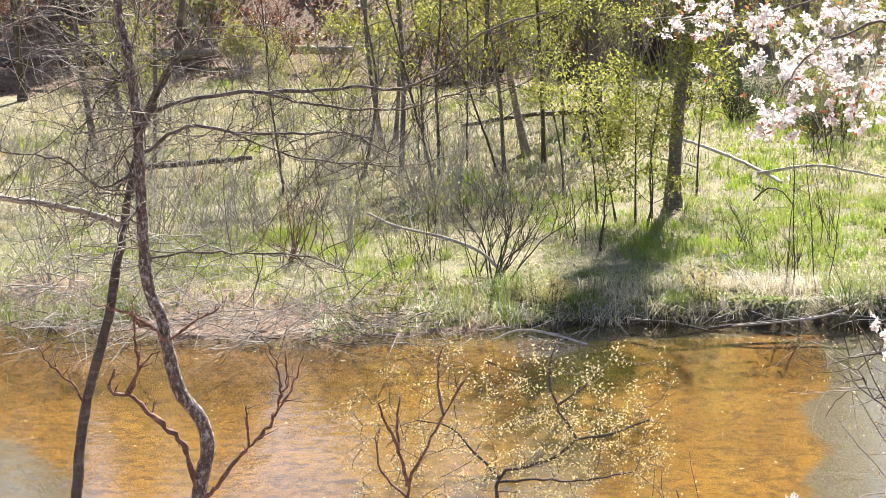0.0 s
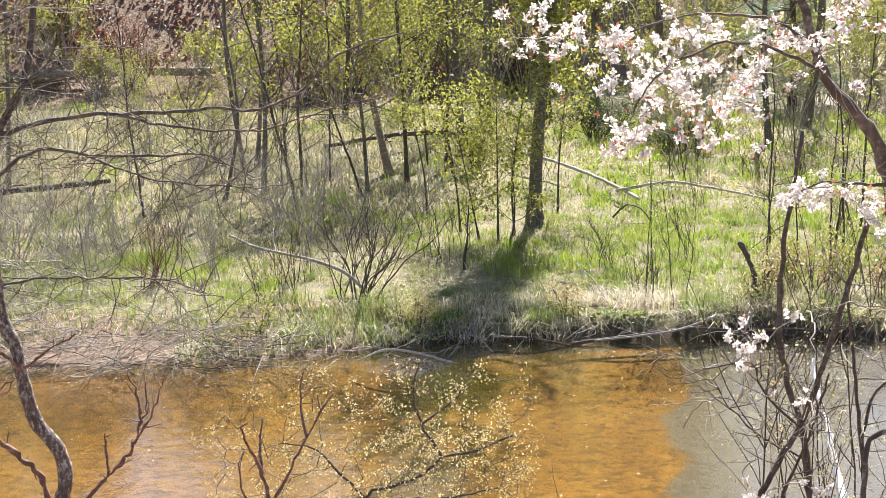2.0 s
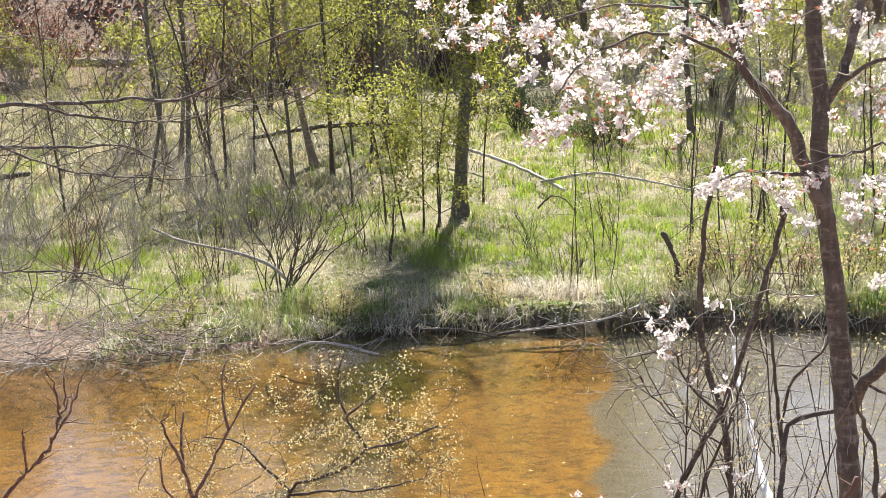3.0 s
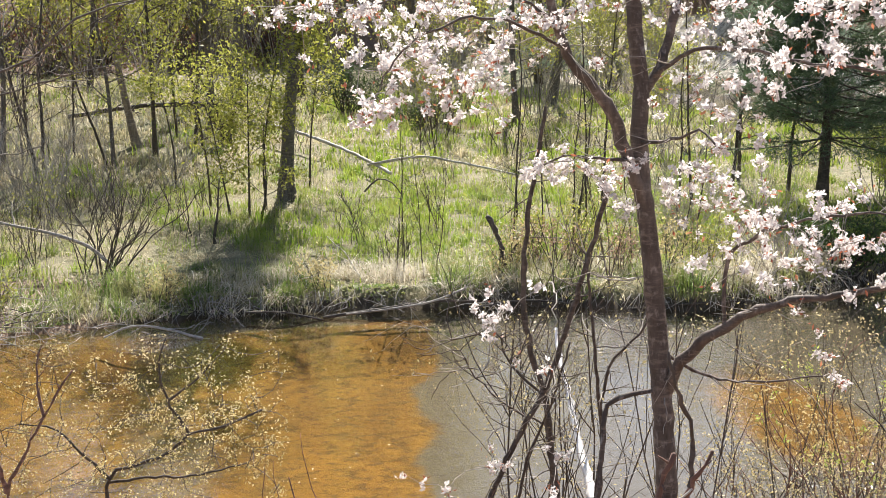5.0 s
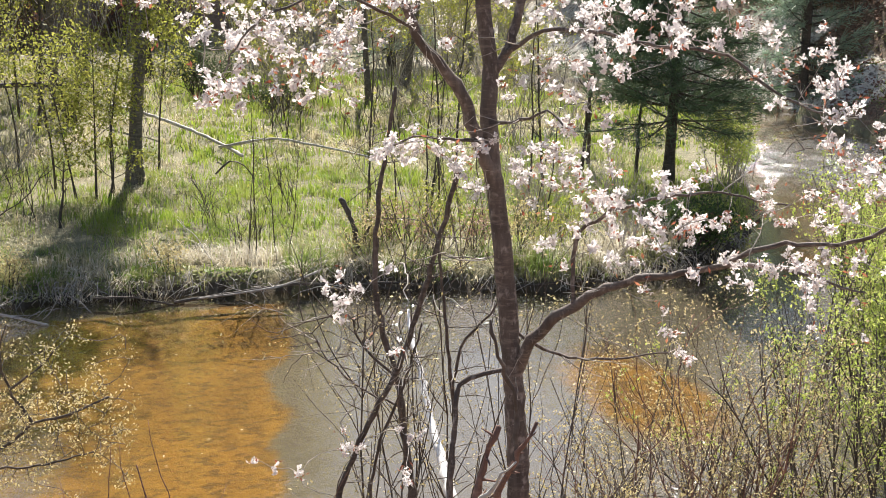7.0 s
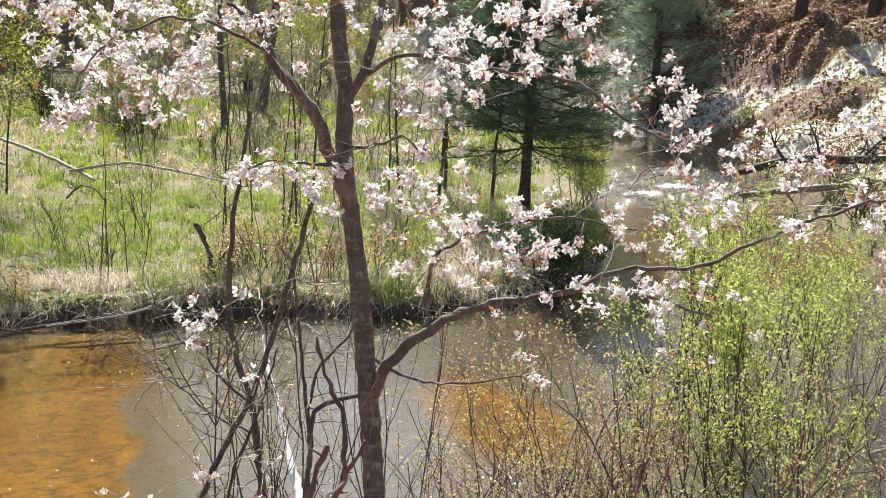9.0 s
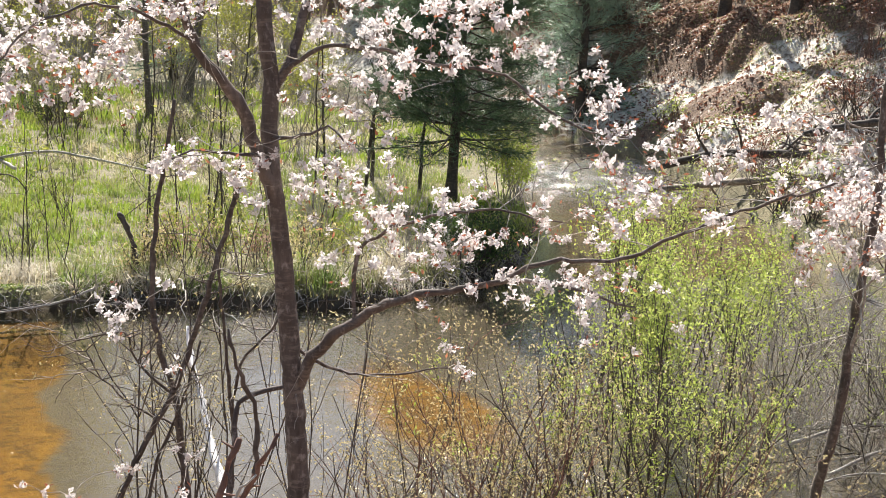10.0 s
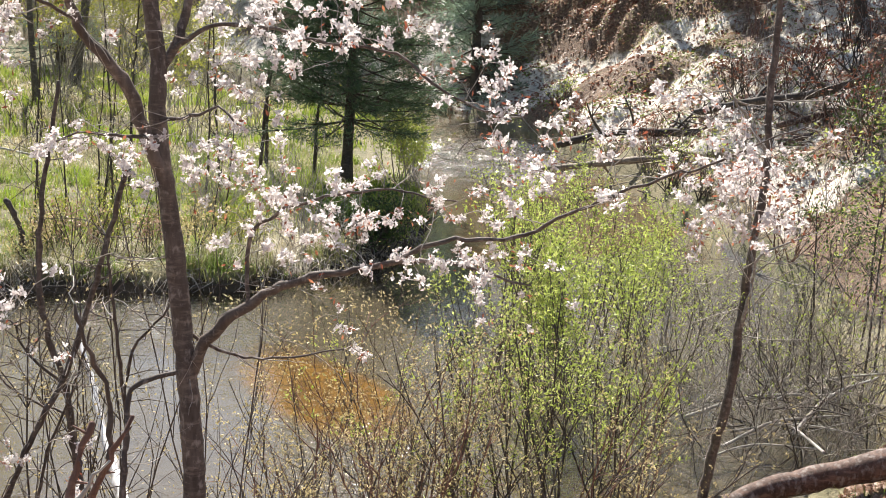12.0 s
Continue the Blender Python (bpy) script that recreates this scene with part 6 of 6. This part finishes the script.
blades("sedge", 50000, (-10, 12, 18.2, 27), M_SEDGE, "dark green tufts among the straw", 0.20, 0.012, 15, lambda x, y, d, far: on_far(d, far, 0.6) * ease(0.52, 0.66, vnoise(x, y, 0.55, 71)), 0.9, 0.07)
blades("dry_grass", 44000, (-4, 9, 16.4, 19.2), M_PALE, "pale dead grass hanging over the bank's edge", 0.27, 0.011, 6, lambda x, y, d, far: on_far(d, far, 0.03) * ease(1.7, 0.3, d) * (vnoise(x, y, 0.6, 5) > 0.4) * (0.25 + 0.75 * ease(-0.6, 1.2, x)), 1.5, 0.07)
blades("grass", 6000, (4, 14, 5, 13), M_GRASS, "thin grass on the near shore", 0.22, 0.008, 7, lambda x, y, d, far: (~far) * (d > 0.3) * (d < 1.2) * (vnoise(x, y, 1.2, 3) > 0.5) * 0.7)
blades("dry_grass", 60000, (15, 28, 12, 40), M_STRAW, "withered grass and leaf litter on the slope", 0.11, 0.016, 8, lambda x, y, d, far: (~far) * (d > 0.3) * (vnoise(x, y, 1.6, 7) > 0.48) * 0.8, 1.2, 0.15)


def litter(name, n, box, mat, size, seed, keep, label):
    """Fallen leaves and bits of bark strewn over the ground."""
    rng = np.random.default_rng(seed)
    x, y = rng.uniform(box[0], box[1], n), rng.uniform(box[2], box[3], n)
    d, far = river(x, y)
    ok = rng.uniform(size=n) < keep(x, y, d, far)
    x, y = x[ok], y[ok]
    p = np.stack([x, y, terrain(x, y) + 0.02], 1)
    al = unit(rng.standard_normal(p.shape) * (1, 1, 0.5))
    ac = unit(np.cross(al, rng.standard_normal(p.shape) + np.array([0, 0, 1.5])))
    s = size * rng.uniform(0.5, 1.3, (len(p), 1)) * 0.5
    g = Geo()
    g.cards(p, al * s, ac * s * 0.6)
    tagged(new(name, g.mesh(name, mat, False)), label, "leaf litter", kind="stuff")


litter("leaf_litter", 110000, (15, 30, 12, 44), M_RUST, 0.11, 31, lambda x, y, d, far: (~far) * (d > 0.4) * (0.3 + 0.7 * ease(0.0, 1.0, d - scarp_at(y))) * ease(0.25, 0.5, vnoise(x, y, 1.2, 21)), "withered brown leaves over the steep slope")
litter("leaf_litter", 80000, (15, 27, 12, 40), M_STRAW, 0.07, 32, lambda x, y, d, far: (~far) * (d > 0.4) * ease(-0.3, 1.0, d - scarp_at(y)) * 0.8, "bleached fallen leaves over the steep slope")
litter("leaf_litter", 70000, (17, 27, 17, 38), M_FALLEN, 0.13, 39, lambda x, y, d, far: (~far) * (d > 1.0) * (0.12 + 0.88 * ease(-0.4, 0.8, d - scarp_at(y))) * (0.25 + 0.75 * vnoise(x, y, 0.9, 83)), "curled tan leaves lying thick on the steep slope")
litter("weeds", 26000, (-4, 9.5, 16.4, 20), M_SEDGE, 0.075, 35, lambda x, y, d, far: far * (d > 0.1) * (0.25 + 0.75 * ease(1.3, 0.3, d)) * ease(0.45, 0.6, vnoise(x, y, 0.7, 51)), "low leafy green weeds along the bank")
litter("weeds", 22000, (15, 26, 13, 36), M_SEDGE, 0.10, 36, lambda x, y, d, far: (~far) * (d > 0.3) * ease(0.5, 0.62, vnoise(x, y, 0.8, 52)), "low green weeds scattered over the slope")
litter("leaf_litter", 9000, (7.5, 11.5, 5.5, 8.6), M_FALLEN, 0.07, 37, lambda x, y, d, far: (~far) * (d > 0.15), "tan fallen leaves under the log")
litter("leaf_litter", 24000, (-12, 9, -7, 7.6), M_FALLEN, 0.08, 38, lambda x, y, d, far: (~far) * (d > 0.2) * (0.3 + 0.7 * vnoise(x, y, 1.1, 81)), "tan fallen leaves on the high near bank")
blades("dry_grass", 16000, (-12, 9, -7, 7.6), M_STRAW, "short dry grass on the high near bank", 0.12, 0.008, 16, lambda x, y, d, far: (~far) * (d > 0.3) * (vnoise(x, y, 1.3, 82) > 0.5), 0.9, 0.1)
litter("leaf_litter", 9000, (4, 14, 3, 13), M_RUST, 0.06, 33, lambda x, y, d, far: (~far) * (d > 0.2), "brown fallen leaves on the near bank")
litter("leaf_litter", 60000, (-40, 6, 42, 70), M_RUST, 0.2, 34, lambda x, y, d, far: far * ease(-2, 3, y - 43 - 1.5 * np.clip(x + 5, 0, 30)), "brown fallen leaves on the hillside")


def bank_edge():
    """Roots, stalks and twigs that hang from the cut bank to the water."""
    rng = np.random.default_rng(91)
    th = thing("root_fringe", (0, 17.2, 0), "pale roots and dead stalks hanging from the cut bank", "roots", kind="stuff")
    g = Geo()
    shore = smooth_line([(x, y, 0) for x, y in FAR_SHORE[7:15]], 0.02)
    for i in range(360):
        s = shore[rng.integers(len(shore))]
        z0 = rng.uniform(0.08, 0.3)
        a = np.array([s[0] + rng.normal(0, 0.04), s[1] + rng.uniform(0.1, 0.35), z0])
        b = a + np.array([rng.normal(0, 0.16), -rng.uniform(0.05, 0.35), -z0 * rng.uniform(0.6, 1.05)])
        mid = (a + b) / 2 + rng.standard_normal(3) * 0.05 + np.array([0, -0.05, 0.06])
        g.tube(smooth_line([a, mid, b], 0.08) - np.array([0, 17.2, 0]), rng.uniform(0.003, 0.009), 0.003, 4)
    part("root_mat", g, M_TWIG, th)


def drift(seed, n, box, zmax, r, length, mat, label, flat=0.25):
    """A heap of driftwood twigs lying at the water."""
    rng = np.random.default_rng(seed)
    th = thing("brushwood", ((box[0] + box[1]) / 2, (box[2] + box[3]) / 2, 0), label, "brushwood", kind="stuff")
    g, tips = Geo(), []
    for _ in range(n):
        p = np.array([rng.uniform(box[0], box[1]), rng.uniform(box[2], box[3]), 0.0])
        p[2] = max(0.0, ground_z(p[0], p[1])) + rng.uniform(-0.03, zmax)
        p -= np.array(th.location)
        d = rng.standard_normal(3) * (1, 0.55, flat)
        grow(g, rng, p, d, length * rng.uniform(0.4, 1.3), r * rng.uniform(0.5, 1.2), 1, tips, 0.7, -0.05, 3, 4, wander=0.12)
    part("twig_work", g, mat, th)


bank_edge()
drift(90, 90, (-8.0, -2.6, 16.1, 17.6), 0.3, 0.007, 0.9, M_DARK, "dark fallen twigs at the water")
drift(92, 300, (-8.0, -2.6, 16.1, 17.8), 0.45, 0.007, 1.05, M_TWIG, "grey tangle of fallen twigs reaching into the water")
drift(93, 170, (-10.5, -5.4, 17.4, 19.6), 0.7, 0.010, 1.2, M_TWIG, "grey tangle of fallen twigs on the bank")
drift(94, 26, (-3, 0.2, 16.3, 16.9), 0.08, 0.007, 0.6, M_TWIG, "small twigs caught in the shallows")
drift(95, 40, (0.5, 8.5, 16.9, 18.3), 0.12, 0.009, 0.7, M_BLEACHED, "dead pale sticks on the bank")
drift(101, 130, (8.4, 11.2, 8.4, 10.6), 0.7, 0.008, 1.0, M_DARK, "dark tangle of dead twigs at the near shore", 0.7)
drift(102, 60, (8.2, 11.0, 8.4, 10.2), 0.5, 0.006, 0.8, M_TWIG, "grey tangle of dead twigs at the near shore", 0.6)
drift(96, 110, (15.5, 19.5, 17, 28), 0.4, 0.014, 1.0, M_DARK, "dark brushwood piled below the slope", 0.5)
fallen("branch", [(-1.55, 16.5, 0.02), (-1.2, 16.45, 0.16), (-0.8, 16.4, 0.12), (-0.35, 16.3, 0.0)], 0.012, 0.02, M_BLEACHED, 97, "pale bent stick standing in the shallows", "branch")
fallen("branch", [(1.5, 16.95, 0.05), (2.0, 16.9, 0.1), (2.6, 16.95, 0.16), (3.1, 17.05, 0.3)], 0.012, 0.018, M_TWIG, 98, "grey stick lodged against the bank", "branch", 5, 0.5)


for i, (pts, r) in enumerate([([(1.2, 16.95, 0.02), (2.0, 17.0, 0.09), (2.7, 17.05, 0.14), (3.3, 17.1, 0.1)], 0.022), ([(3.2, 17.0, 0.05), (3.9, 16.95, 0.12), (4.6, 16.85, 0.06)], 0.02),
                              ([(0.2, 17.1, 0.1), (0.7, 17.0, 0.1), (1.2, 16.9, 0.0)], 0.016), ([(5.2, 16.7, 0.0), (6.0, 16.45, 0.1), (6.9, 16.5, 0.08)], 0.018)]):
    fallen("branch", pts, r, r * 0.7, M_DARK, 985 + i, "dead branch lying along the foot of the bank", "branch", 6, 0.35, group="dead branches along the bank")


def flotsam():
    """Bits of leaf and foam that drift on the water and imitate sparkles."""
    rng = np.random.default_rng(99)
    g = Geo()
    x, y = rng.uniform(-7, 12, 2600), rng.uniform(9.5, 17.2, 2600)
    d, far = river(x, y)
    # most lie close to the shore, where they stand in for glints
    ok = (d < -0.1) & ((d > -1.2) | (rng.uniform(size=2600) < 0.08))
    p = np.stack([x[ok], y[ok], np.full(ok.sum(), 0.006)], 1)
    a = rng.uniform(0, 6.28, len(p))
    al = np.stack([np.cos(a), np.sin(a), 0 * a], 1) * rng.uniform(0.008, 0.03, (len(p), 1))
    ac = np.stack([-np.sin(a), np.cos(a), 0 * a], 1) * rng.uniform(0.005, 0.014, (len(p), 1))
    g.cards(p, al, ac, 0.1)
    tagged(new("leaf_sparkle_flecks", g.mesh("leaf_sparkle_flecks", M_BUD, False)), "pale leaf and petal bits drifting on water, imitating sparkles", "leaves", kind="stuff")


flotsam()
